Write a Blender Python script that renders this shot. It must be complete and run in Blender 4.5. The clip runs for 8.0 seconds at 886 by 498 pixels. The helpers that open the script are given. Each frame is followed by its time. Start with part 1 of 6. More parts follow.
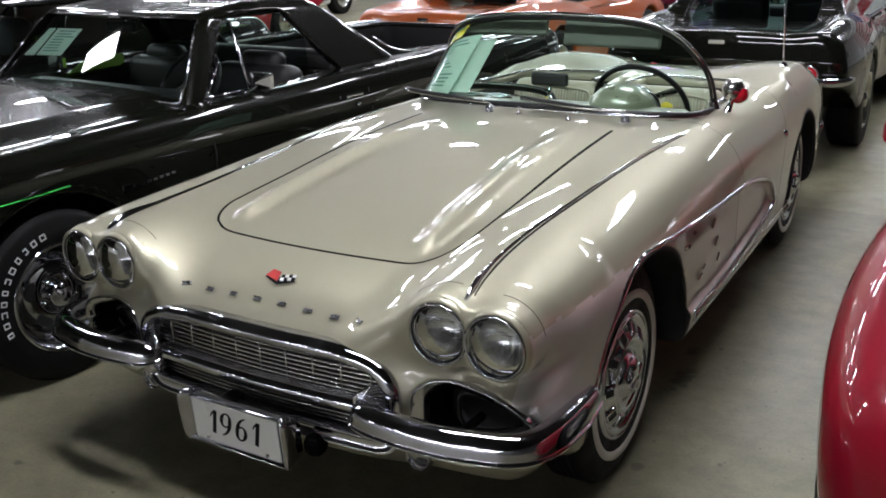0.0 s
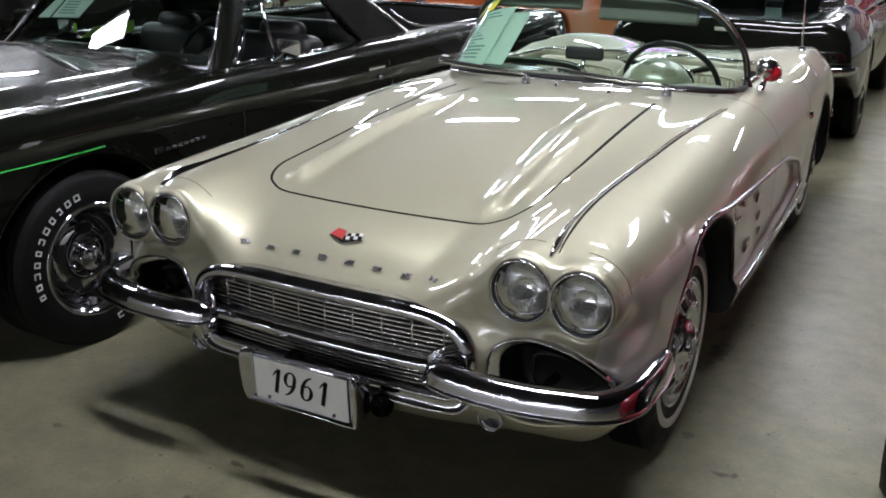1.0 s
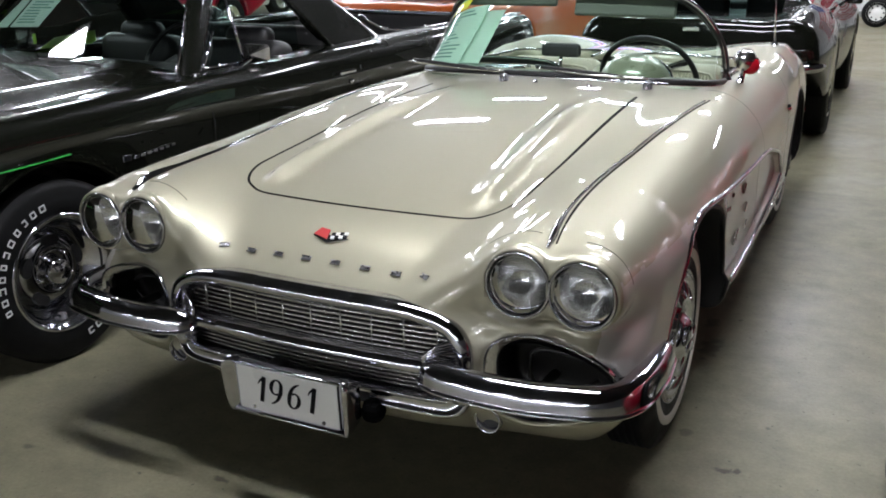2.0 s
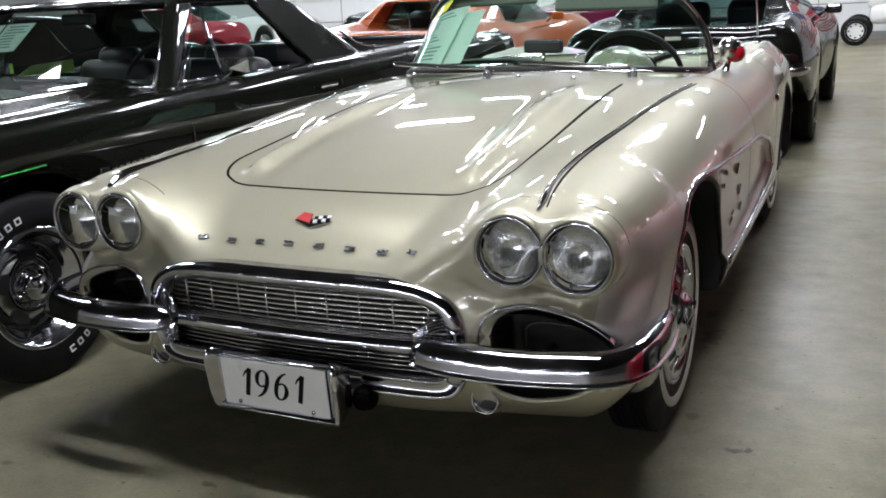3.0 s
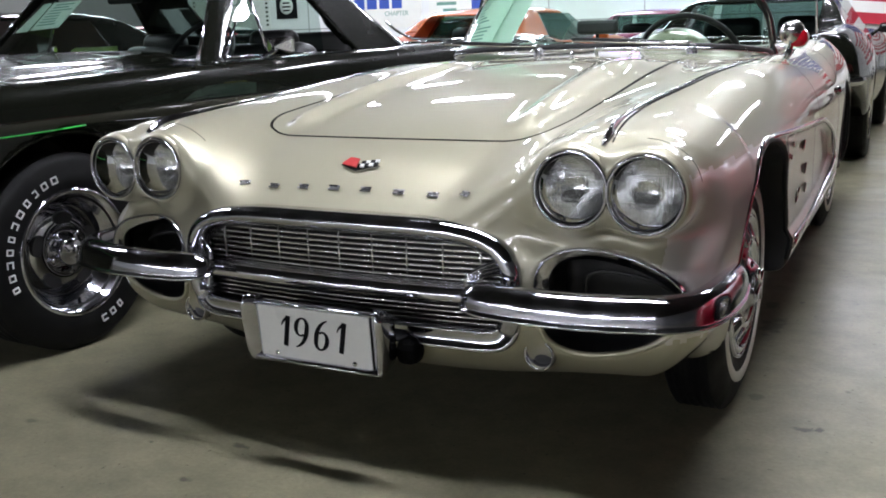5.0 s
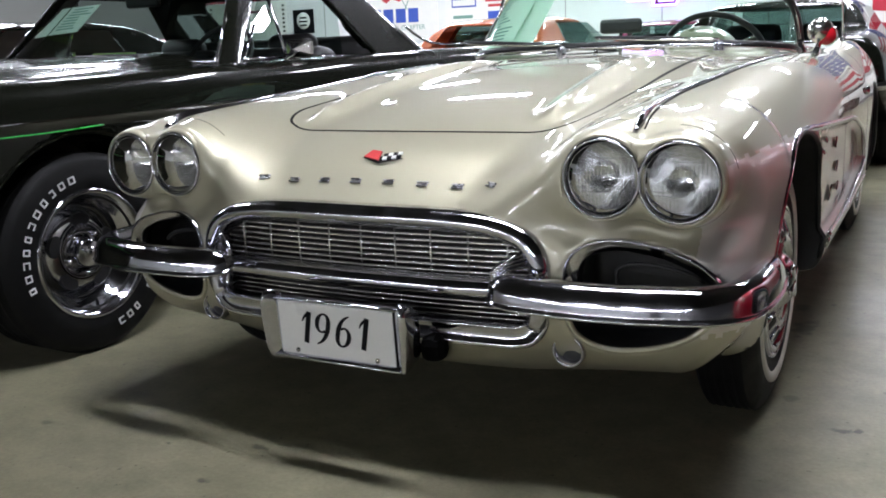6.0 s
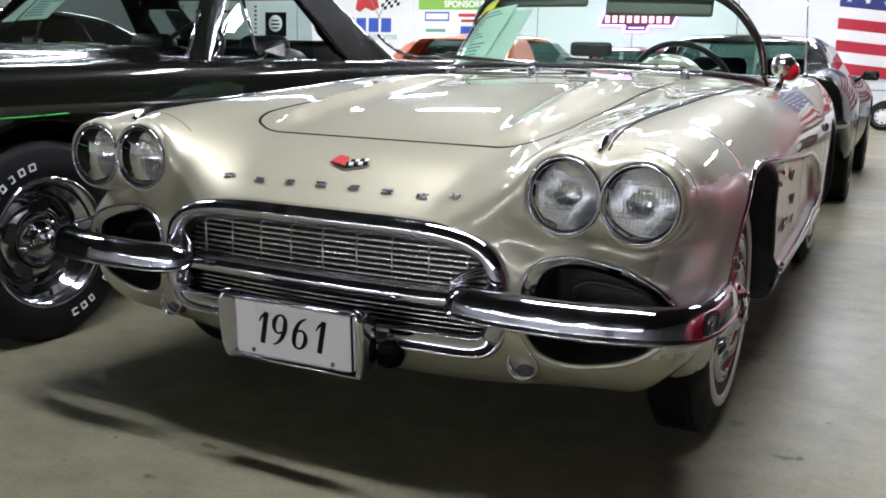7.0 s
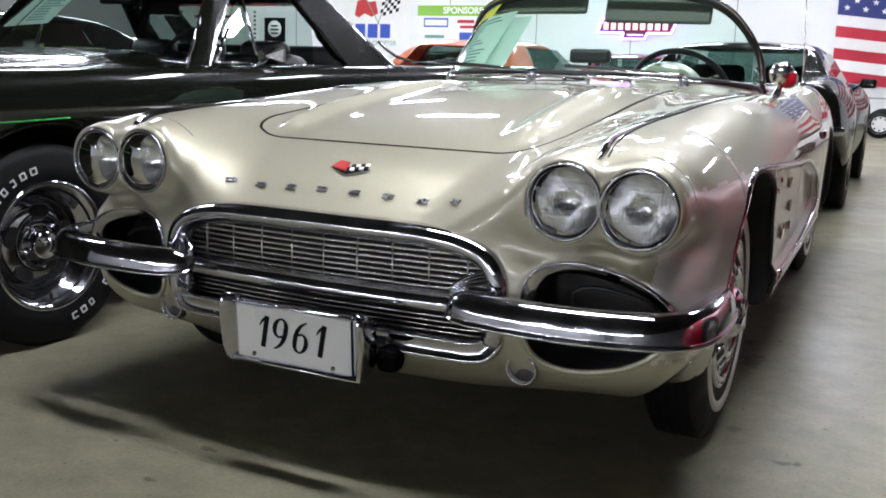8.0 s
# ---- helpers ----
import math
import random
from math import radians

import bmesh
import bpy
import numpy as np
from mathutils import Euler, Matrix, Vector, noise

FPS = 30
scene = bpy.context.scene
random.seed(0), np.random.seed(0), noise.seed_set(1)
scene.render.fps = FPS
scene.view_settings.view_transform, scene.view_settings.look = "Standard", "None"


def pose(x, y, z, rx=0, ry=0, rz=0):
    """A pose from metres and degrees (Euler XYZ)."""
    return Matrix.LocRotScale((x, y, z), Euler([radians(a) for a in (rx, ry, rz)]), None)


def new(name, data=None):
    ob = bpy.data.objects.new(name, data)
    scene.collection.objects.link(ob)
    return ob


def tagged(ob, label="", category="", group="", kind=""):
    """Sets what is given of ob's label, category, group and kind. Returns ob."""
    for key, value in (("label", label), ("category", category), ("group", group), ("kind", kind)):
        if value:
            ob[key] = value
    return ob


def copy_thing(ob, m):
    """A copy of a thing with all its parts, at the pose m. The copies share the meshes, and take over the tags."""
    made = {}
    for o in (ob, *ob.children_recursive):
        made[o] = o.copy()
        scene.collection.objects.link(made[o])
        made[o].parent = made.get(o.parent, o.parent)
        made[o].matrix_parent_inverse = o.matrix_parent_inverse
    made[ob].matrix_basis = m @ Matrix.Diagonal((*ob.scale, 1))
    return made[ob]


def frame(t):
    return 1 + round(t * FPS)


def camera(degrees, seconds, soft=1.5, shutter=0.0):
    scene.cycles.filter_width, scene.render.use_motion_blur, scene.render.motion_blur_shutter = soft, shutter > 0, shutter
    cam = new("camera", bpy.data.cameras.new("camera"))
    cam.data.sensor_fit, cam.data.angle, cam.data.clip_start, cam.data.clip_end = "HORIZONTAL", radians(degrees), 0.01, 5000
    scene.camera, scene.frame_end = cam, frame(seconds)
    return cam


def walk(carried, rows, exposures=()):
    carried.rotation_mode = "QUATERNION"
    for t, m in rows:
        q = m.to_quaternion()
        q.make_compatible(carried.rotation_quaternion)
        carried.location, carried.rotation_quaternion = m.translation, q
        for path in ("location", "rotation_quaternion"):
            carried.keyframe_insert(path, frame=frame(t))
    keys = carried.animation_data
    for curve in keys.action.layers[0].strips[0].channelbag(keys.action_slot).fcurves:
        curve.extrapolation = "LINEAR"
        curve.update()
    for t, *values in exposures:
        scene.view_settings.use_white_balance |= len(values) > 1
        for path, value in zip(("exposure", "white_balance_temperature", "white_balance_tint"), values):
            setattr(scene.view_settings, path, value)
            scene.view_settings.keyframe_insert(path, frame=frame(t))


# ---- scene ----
# The camera: seconds, place, yaw, pitch, roll.
cam = camera(50.1, 8.0, soft=1.8)
PATH = [
    (0.0, 1.6452, -2.3115, 1.5782, 30.830, -18.585, 1.213),
    (0.5, 1.5054, -2.3909, 1.5406, 30.013, -18.532, -0.589),
    (1.0, 1.3937, -2.4603, 1.4883, 28.906, -18.994, -0.591),
    (1.5, 1.3179, -2.4454, 1.4643, 27.455, -19.062, -0.692),
    (3.0, 1.2958, -2.3854, 1.2214, 25.258, -15.264, 2.805),
    (3.5, 1.2822, -2.3732, 1.1279, 25.362, -14.682, 3.007),
    (4.0, 1.2480, -2.3620, 1.0673, 26.381, -14.526, 0.572),
    (4.5, 1.2284, -2.3486, 1.0371, 26.780, -13.728, 0.237),
    (5.0, 1.2108, -2.3366, 0.9856, 27.560, -12.901, 1.760),
    (5.2, 1.2033, -2.3290, 0.9667, 27.960, -12.656, 2.920),
    (6.3, 1.1643, -2.2993, 0.9231, 28.763, -11.472, 1.314),
    (6.5, 1.1676, -2.3107, 0.9240, 28.207, -11.329, 0.078),
    (7.0, 1.1744, -2.3210, 0.9227, 26.752, -11.196, -1.609),
    (7.5, 1.1765, -2.3337, 0.9222, 26.464, -11.048, -1.590),
    (8.0, 1.1748, -2.3337, 0.9233, 26.664, -10.844, -1.868),
]
walk(cam, [(t, pose(x, y, z, 90 + pitch, roll, yaw)) for t, x, y, z, yaw, pitch, roll in PATH], [(0.0, -0.28, 6650, 12), (1.5, -0.07, 6600, 12), (3.5, 0.08, 6520, 12), (5.0, 0.22, 6480, 13), (6.5, 0.30, 6450, 13), (8.0, 0.24, 6420, 14)])

# Light: a closed hall lit by rows of fluorescent fixtures under the ceiling, the front rows added as fill.
world = bpy.data.worlds.new("hall_dark")
scene.world = world
world.use_nodes = True
world.node_tree.nodes["Background"].inputs["Color"].default_value = (0.9, 0.95, 1.0, 1)
world.node_tree.nodes["Background"].inputs["Strength"].default_value = 0.02
scene.view_settings.exposure = 0.0
TUBE_POWER = 84.0
CEILING_Z = 4.2


# ---- materials ----
def material(name, base, rough=0.5, metal=0.0, vary=0.12, scale=6.0, bump=0.0, bump_scale=120.0, coat=0.0, coat_rough=0.03, spec=0.5, rough_vary=0.08, per_object=0.0):
    """A Principled material with colour variation at two scales, uneven gloss and fine relief."""
    m = bpy.data.materials.new(name)
    m.use_nodes = True
    nodes, links = m.node_tree.nodes, m.node_tree.links
    b = nodes["Principled BSDF"]
    b.inputs["Metallic"].default_value = metal
    b.inputs["Coat Weight"].default_value = coat
    b.inputs["Coat Roughness"].default_value = coat_rough
    b.inputs["Specular IOR Level"].default_value = spec
    place = nodes.new("ShaderNodeTexCoord")
    big = nodes.new("ShaderNodeTexNoise")
    big.inputs["Scale"].default_value = scale
    big.inputs["Detail"].default_value = 5.0
    fine = nodes.new("ShaderNodeTexNoise")
    fine.inputs["Scale"].default_value = bump_scale
    fine.inputs["Detail"].default_value = 3.0
    links.new(place.outputs["Object"], big.inputs["Vector"])
    links.new(place.outputs["Object"], fine.inputs["Vector"])
    mix = nodes.new("ShaderNodeMath")
    mix.operation = "ADD"
    links.new(big.outputs["Fac"], mix.inputs[0])
    links.new(fine.outputs["Fac"], mix.inputs[1])
    ramp = nodes.new("ShaderNodeMapRange")
    ramp.inputs["From Min"].default_value = 0.6
    ramp.inputs["From Max"].default_value = 1.4
    ramp.inputs["To Min"].default_value = 1.0 - vary
    ramp.inputs["To Max"].default_value = 1.0 + vary
    links.new(mix.outputs[0], ramp.inputs["Value"])
    tint = nodes.new("ShaderNodeVectorMath")
    tint.operation = "SCALE"
    tint.inputs[0].default_value = base
    links.new(ramp.outputs["Result"], tint.inputs["Scale"])
    links.new(tint.outputs["Vector"], b.inputs["Base Color"])
    gloss = nodes.new("ShaderNodeMapRange")
    gloss.inputs["From Min"].default_value = 0.3
    gloss.inputs["From Max"].default_value = 0.7
    gloss.inputs["To Min"].default_value = max(0.0, rough * (1.0 - rough_vary * 2))
    gloss.inputs["To Max"].default_value = min(1.0, rough * (1.0 + rough_vary * 2))
    links.new(big.outputs["Fac"], gloss.inputs["Value"])
    links.new(gloss.outputs["Result"], b.inputs["Roughness"])
    if bump:
        relief = nodes.new("ShaderNodeBump")
        relief.inputs["Strength"].default_value = 1.0
        relief.inputs["Distance"].default_value = bump
        links.new(fine.outputs["Fac"], relief.inputs["Height"])
        links.new(relief.outputs["Normal"], b.inputs["Normal"])
    if per_object:
        info = nodes.new("ShaderNodeObjectInfo")
        lift = nodes.new("ShaderNodeMapRange")
        lift.inputs["To Min"].default_value = 1.0 - per_object
        lift.inputs["To Max"].default_value = 1.0 + per_object
        links.new(info.outputs["Random"], lift.inputs["Value"])
        both = nodes.new("ShaderNodeMath")
        both.operation = "MULTIPLY"
        links.new(ramp.outputs["Result"], both.inputs[0])
        links.new(lift.outputs["Result"], both.inputs[1])
        links.new(both.outputs[0], tint.inputs["Scale"])
    return m


def glow(name, colour, strength):
    m = bpy.data.materials.new(name)
    m.use_nodes = True
    b = m.node_tree.nodes["Principled BSDF"]
    b.inputs["Base Color"].default_value = (*colour, 1)
    b.inputs["Emission Color"].default_value = (*colour, 1)
    b.inputs["Emission Strength"].default_value = strength
    return m


def clear(name, colour, rough=0.0, ior=1.45):
    """Thin glass: mostly see-through, with a mirror gloss that grows at grazing angles."""
    m = bpy.data.materials.new(name)
    m.use_nodes = True
    nodes, links = m.node_tree.nodes, m.node_tree.links
    nodes.remove(nodes["Principled BSDF"])
    see = nodes.new("ShaderNodeBsdfTransparent")
    see.inputs["Color"].default_value = (*colour, 1)
    shine = nodes.new("ShaderNodeBsdfGlossy")
    shine.inputs["Roughness"].default_value = rough
    edge = nodes.new("ShaderNodeFresnel")
    edge.inputs["IOR"].default_value = ior
    mix = nodes.new("ShaderNodeMixShader")
    links.new(edge.outputs[0], mix.inputs[0])
    links.new(see.outputs[0], mix.inputs[1])
    links.new(shine.outputs[0], mix.inputs[2])
    links.new(mix.outputs[0], nodes["Material Output"].inputs["Surface"])
    return m


def sheer(name, colour):
    """Thin paper that lets half of the light behind it through."""
    m = material(name, colour, 0.6, 0.0, 0.04, 8.0)
    nodes, links = m.node_tree.nodes, m.node_tree.links
    b = nodes["Principled BSDF"]
    back = nodes.new("ShaderNodeBsdfTranslucent")
    links.new(b.inputs["Base Color"].links[0].from_socket, back.inputs["Color"])
    mix = nodes.new("ShaderNodeMixShader")
    mix.inputs[0].default_value = 0.5
    links.new(b.outputs[0], mix.inputs[1])
    links.new(back.outputs[0], mix.inputs[2])
    links.new(mix.outputs[0], nodes["Material Output"].inputs["Surface"])
    return m


M_FAWN = material("fawn_metallic_paint", (0.440, 0.420, 0.310), 0.51, 0.72, 0.03, 900.0, 0.0, 2500.0, 1.0, 0.025)
M_FAWN.node_tree.nodes["Principled BSDF"].inputs["Coat IOR"].default_value = 1.62
M_COVE = material("pale_silver_paint", (0.58, 0.56, 0.50), 0.46, 0.5, 0.03, 900.0, 0.0, 2500.0, 1.0, 0.03)
M_BLACK = material("black_car_paint", (0.0055, 0.0062, 0.0042), 0.25, 0.0, 0.1, 4.0, 0.0, 200.0, 0.8, 0.012, 0.05)
M_RED = material("red_car_paint", (0.235, 0.0025, 0.014), 0.35, 0.0, 0.05, 4.0, 0.0, 200.0, 0.8, 0.015, 0.2)
M_ORANGE = material("orange_car_paint", (0.42, 0.09, 0.018), 0.35, 0.1, 0.05, 4.0, 0.0, 200.0, 0.8, 0.015, 0.2)
M_PURPLE = material("magenta_car_paint", (0.11, 0.006, 0.035), 0.35, 0.1, 0.05, 4.0, 0.0, 200.0, 0.8, 0.015, 0.2)
M_WHITE = material("white_paint", (0.75, 0.75, 0.72), 0.35, 0.0, 0.04, 5.0)
M_CHROME = material("chrome", (0.60, 0.60, 0.65), 0.10, 1.0, 0.04, 20.0, rough_vary=0.4)
M_LETTERING = material("dull_chrome_lettering", (0.34, 0.34, 0.35), 0.28, 0.85, 0.08, 40.0)
M_REFLECTOR = material("lamp_reflector_silver", (0.95, 0.95, 0.96), 0.13, 1.0, 0.05, 40.0, 0.0012, 75.0)
M_ALU = material("brushed_aluminium", (0.62, 0.61, 0.58), 0.22, 1.0, 0.08, 40.0)
M_RUBBER = material("tyre_rubber", (0.004, 0.004, 0.004), 0.6, 0.0, 0.2, 14.0, 0.0006, 260.0, spec=0.2)
M_WHITEWALL = material("whitewall_rubber", (0.62, 0.60, 0.54), 0.5, 0.0, 0.08, 14.0)
M_DARK = material("dark_recess", (0.010, 0.010, 0.010), 0.6, 0.0, 0.3, 12.0)
M_GAP = material("black_shut_gap", (0.002, 0.002, 0.002), 0.7, 0.0, 0.2, 12.0, spec=0.05)
M_VINYL_BLACK = material("black_vinyl", (0.014, 0.014, 0.014), 0.42, 0.0, 0.2, 12.0, 0.0008, 400.0)
M_VINYL_FAWN = material("fawn_vinyl", (0.42, 0.39, 0.29), 0.45, 0.0, 0.08, 10.0, 0.0008, 350.0)
M_DASH = material("fawn_dash_paint", (0.20, 0.22, 0.15), 0.3, 0.1, 0.06, 10.0, coat=0.6)
M_VISOR = material("grey_green_visor_cloth", (0.105, 0.12, 0.095), 0.7, 0.0, 0.08, 14.0, 0.0006, 500.0)
M_CARPET = material("dark_carpet", (0.05, 0.045, 0.035), 0.95, 0.0, 0.25, 30.0, 0.003, 500.0)
M_PLATE = material("white_enamel_plate", (0.86, 0.86, 0.83), 0.3, 0.0, 0.03, 12.0)
M_INK = material("black_enamel", (0.004, 0.004, 0.006), 0.5, 0.0, 0.1, 10.0, spec=0.15)
M_REDGLASS = material("red_lamp_glass", (0.45, 0.01, 0.02), 0.08, 0.0, 0.05, 10.0, coat=1.0)
M_AMBER = material("clear_lamp_glass", (0.03, 0.03, 0.028), 0.35, 0.0, 0.1, 30.0)
M_PAPER_GREEN = sheer("pale_green_paper", (0.62, 0.78, 0.68))
M_PAPER = material("white_paper", (0.76, 0.77, 0.72), 0.6, 0.0, 0.04, 8.0)
M_PRINT = material("grey_green_print", (0.14, 0.30, 0.24), 0.6, 0.0, 0.1, 8.0)
M_LIME = material("lime_green_card", (0.30, 0.62, 0.04), 0.5, 0.0, 0.05, 8.0)
M_YELLOW = material("yellow_sticker", (0.72, 0.60, 0.04), 0.4, 0.0, 0.05, 8.0)
M_FLAGRED = material("red_bunting", (0.42, 0.02, 0.04), 0.8, 0.0, 0.08, 8.0, 0.0008, 400.0)
M_FLAGWHITE = material("white_bunting", (0.72, 0.71, 0.68), 0.8, 0.0, 0.05, 8.0, 0.0008, 400.0)
M_FLAGBLUE = material("blue_bunting", (0.03, 0.04, 0.16), 0.8, 0.0, 0.08, 8.0, 0.0008, 400.0)
M_BLUE = material("blue_print", (0.03, 0.08, 0.40), 0.5, 0.0, 0.05, 8.0)
M_SIGNRED = material("red_print", (0.50, 0.03, 0.03), 0.5, 0.0, 0.05, 8.0)
M_SIGNGREEN = material("green_print", (0.22, 0.46, 0.06), 0.5, 0.0, 0.05, 8.0)
M_GREENSTRIPE = material("green_pinstripe", (0.03, 0.42, 0.06), 0.3, 0.0, 0.05, 8.0)
M_LETTER = material("raised_white_rubber", (0.62, 0.62, 0.60), 0.5, 0.0, 0.06, 12.0)
M_GLASS = clear("green_tint_glass", (0.80, 0.95, 0.87))
M_GLASS_SIDE = clear("grey_tint_glass", (0.50, 0.60, 0.56))
M_GLASS_DARK = clear("dark_tint_glass", (0.30, 0.40, 0.38))
M_LENS = clear("lamp_lens_glass", (0.92, 0.93, 0.92), 0.02, 1.5)
def prism_glass(name):
    """Pressed lens glass: half see-through, half bright scattering ridges."""
    m = material(name, (0.86, 0.87, 0.88), 0.12, 0.0, 0.04, 60.0)
    nodes, links = m.node_tree.nodes, m.node_tree.links
    see = nodes.new("ShaderNodeBsdfTransparent")
    mix = nodes.new("ShaderNodeMixShader")
    mix.inputs[0].default_value = 0.18
    links.new(see.outputs[0], mix.inputs[1])
    links.new(nodes["Principled BSDF"].outputs[0], mix.inputs[2])
    links.new(mix.outputs[0], nodes["Material Output"].inputs["Surface"])
    return m


M_FLUTE = prism_glass("pressed_lens_ridges")
M_TUBE = glow("light_diffuser", (0.96, 1.0, 1.10), TUBE_POWER)
M_NEON = glow("violet_neon_tube", (0.45, 0.25, 1.0), 6.0)
M_NEONRED = glow("pink_neon_tube", (1.0, 0.45, 0.55), 1.6)
M_NEONBACK = material("dark_red_sign_back", (0.10, 0.012, 0.03), 0.5, 0.0, 0.1, 8.0)


# ---- mesh tools ----
def thing(name, label, category, at=(0, 0, 0), turn=0.0, group="", kind=""):
    ob = new(name)
    ob.empty_display_size = 0.1
    ob.matrix_basis = pose(*at, 0, 0, turn)
    return tagged(ob, label, category, group, kind)


def link(name, me, mat, parent=None, label="", smooth=True):
    me.materials.clear()
    me.materials.append(mat)
    if smooth:
        me.polygons.foreach_set("use_smooth", [True] * len(me.polygons))
    ob = new(name, me)
    if parent is not None:
        ob.parent = parent
    if label:
        ob["label"] = label
    return ob


def part(name, bm, mat, parent=None, label="", smooth=False):
    me = bpy.data.meshes.new(name)
    bm.to_mesh(me)
    bm.free()
    return link(name, me, mat, parent, label, smooth)


def grid_mesh(name, verts, faces):
    me = bpy.data.meshes.new(name)
    me.from_pydata([tuple(map(float, v)) for v in verts], [], [tuple(map(int, f)) for f in faces])
    return me


def fast_mesh(name, verts, quads):
    me = bpy.data.meshes.new(name)
    me.vertices.add(len(verts))
    me.vertices.foreach_set("co", np.asarray(verts, np.float32).ravel())
    me.loops.add(len(quads) * 4)
    me.loops.foreach_set("vertex_index", np.asarray(quads, np.int32).ravel())
    me.polygons.add(len(quads))
    me.polygons.foreach_set("loop_start", np.arange(0, len(quads) * 4, 4, dtype=np.int32))
    me.update(calc_edges=True)
    return me


def block(bm, at, size, bevel=0.0, turn=None, segments=2):
    """Adds a box with rounded edges to bm."""
    made = bmesh.ops.create_cube(bm, size=1.0)["verts"]
    bmesh.ops.scale(bm, vec=size, verts=made)
    if bevel:
        edges = list({e for v in made for e in v.link_edges})
        out = bmesh.ops.bevel(bm, geom=edges, offset=bevel, segments=segments, affect="EDGES", profile=0.5)
        made = list({v for f in out["faces"] for v in f.verts} | {v for v in made if v.is_valid})
    m = Matrix.Translation(at) @ (turn.to_4x4() if turn is not None else Matrix.Identity(4))
    bmesh.ops.transform(bm, matrix=m, verts=made)
    return made


def box(name, at, size, mat, parent=None, label="", bevel=0.0, turn=None, smooth=False):
    bm = bmesh.new()
    block(bm, at, size, bevel, turn)
    return part(name, bm, mat, parent, label, smooth)


def lathe(name, profile, mat, parent=None, label="", count=48, axis="x", at=(0, 0, 0), smooth=True):
    """Turns a profile of (radius, offset along the axis) round that axis."""
    a = np.linspace(0, 2 * np.pi, count, endpoint=False)
    verts, faces = [], []
    n = len(profile)
    for t in a:
        for r, o in profile:
            p = {"x": (o, r * np.cos(t), r * np.sin(t)), "y": (r * np.cos(t), o, -r * np.sin(t)), "z": (r * np.cos(t), r * np.sin(t), o)}[axis]
            verts.append((p[0] + at[0], p[1] + at[1], p[2] + at[2]))
    for i in range(count):
        j = (i + 1) % count
        for k in range(n - 1):
            faces.append((i * n + k, j * n + k, j * n + k + 1, i * n + k + 1))
    return link(name, grid_mesh(name, verts, faces), mat, parent, label, smooth)


def curve_through(points, count, closed=False):
    """A smooth Catmull-Rom line through points, resampled evenly."""
    p = np.asarray(points, float)
    q = np.vstack([p[-1:], p, p[:2]]) if closed else np.vstack([2 * p[0] - p[1], p, 2 * p[-1] - p[-2]])
    out = []
    for i in range(1, len(q) - 2):
        for t in np.linspace(0, 1, 16, endpoint=False):
            a, b, c, d = q[i - 1:i + 3]
            out.append(0.5 * (2 * b + (c - a) * t + (2 * a - 5 * b + 4 * c - d) * t * t + (3 * b - a - 3 * c + d) * t ** 3))
    if not closed:
        out.append(q[-2])
    out = np.array(out)
    run = np.vstack([out, out[:1]]) if closed else out
    s = np.r_[0, np.cumsum(np.linalg.norm(np.diff(run, axis=0), axis=1))]
    w = np.linspace(0, s[-1], count, endpoint=not closed)
    return np.stack([np.interp(w, s, run[:, i]) for i in range(3)], 1)


def sweep(path, section, sizes=None, closed=False, up=(0, 0, 1), cap=True):
    """Verts and faces of a closed section (u outward, v up) carried along a path; sizes scale it along the way."""
    p = np.asarray(path, float)
    n, k = len(p), len(section)
    tang = np.roll(p, -1, 0) - np.roll(p, 1, 0) if closed else np.gradient(p, axis=0)
    tang /= np.linalg.norm(tang, axis=1)[:, None] + 1e-12
    ups = np.broadcast_to(np.asarray(up, float), (n, 3))
    side = np.cross(tang, ups)
    side /= np.linalg.norm(side, axis=1)[:, None] + 1e-12
    top = np.cross(side, tang)
    sec = np.asarray(section, float)
    sz = np.ones((n, 2)) if sizes is None else np.asarray(sizes, float).reshape(n, -1) * np.ones((n, 2))
    verts = (p[:, None] + side[:, None] * (sec[None, :, :1] * sz[:, None, :1]) + top[:, None] * (sec[None, :, 1:] * sz[:, None, 1:])).reshape(-1, 3)
    faces = []
    for i in range(n if closed else n - 1):
        j = (i + 1) % n
        for a in range(k):
            b = (a + 1) % k
            faces.append((i * k + a, i * k + b, j * k + b, j * k + a))
    if cap and not closed:
        faces.append(tuple(range(k))[::-1])
        faces.append(tuple((n - 1) * k + a for a in range(k)))
    return verts, faces


def ring(r=1.0, count=10, rx=None):
    a = np.linspace(0, 2 * np.pi, count, endpoint=False)
    return np.stack([(rx or r) * np.cos(a), r * np.sin(a)], 1)


def tube(name, path, r, mat, parent=None, label="", closed=False, up=(0, 0, 1), count=10, rx=None, sizes=None, section=None):
    v, f = sweep(path, ring(r, count, rx) if section is None else section, sizes, closed, up)
    return link(name, grid_mesh(name, v, f), mat, parent, label)


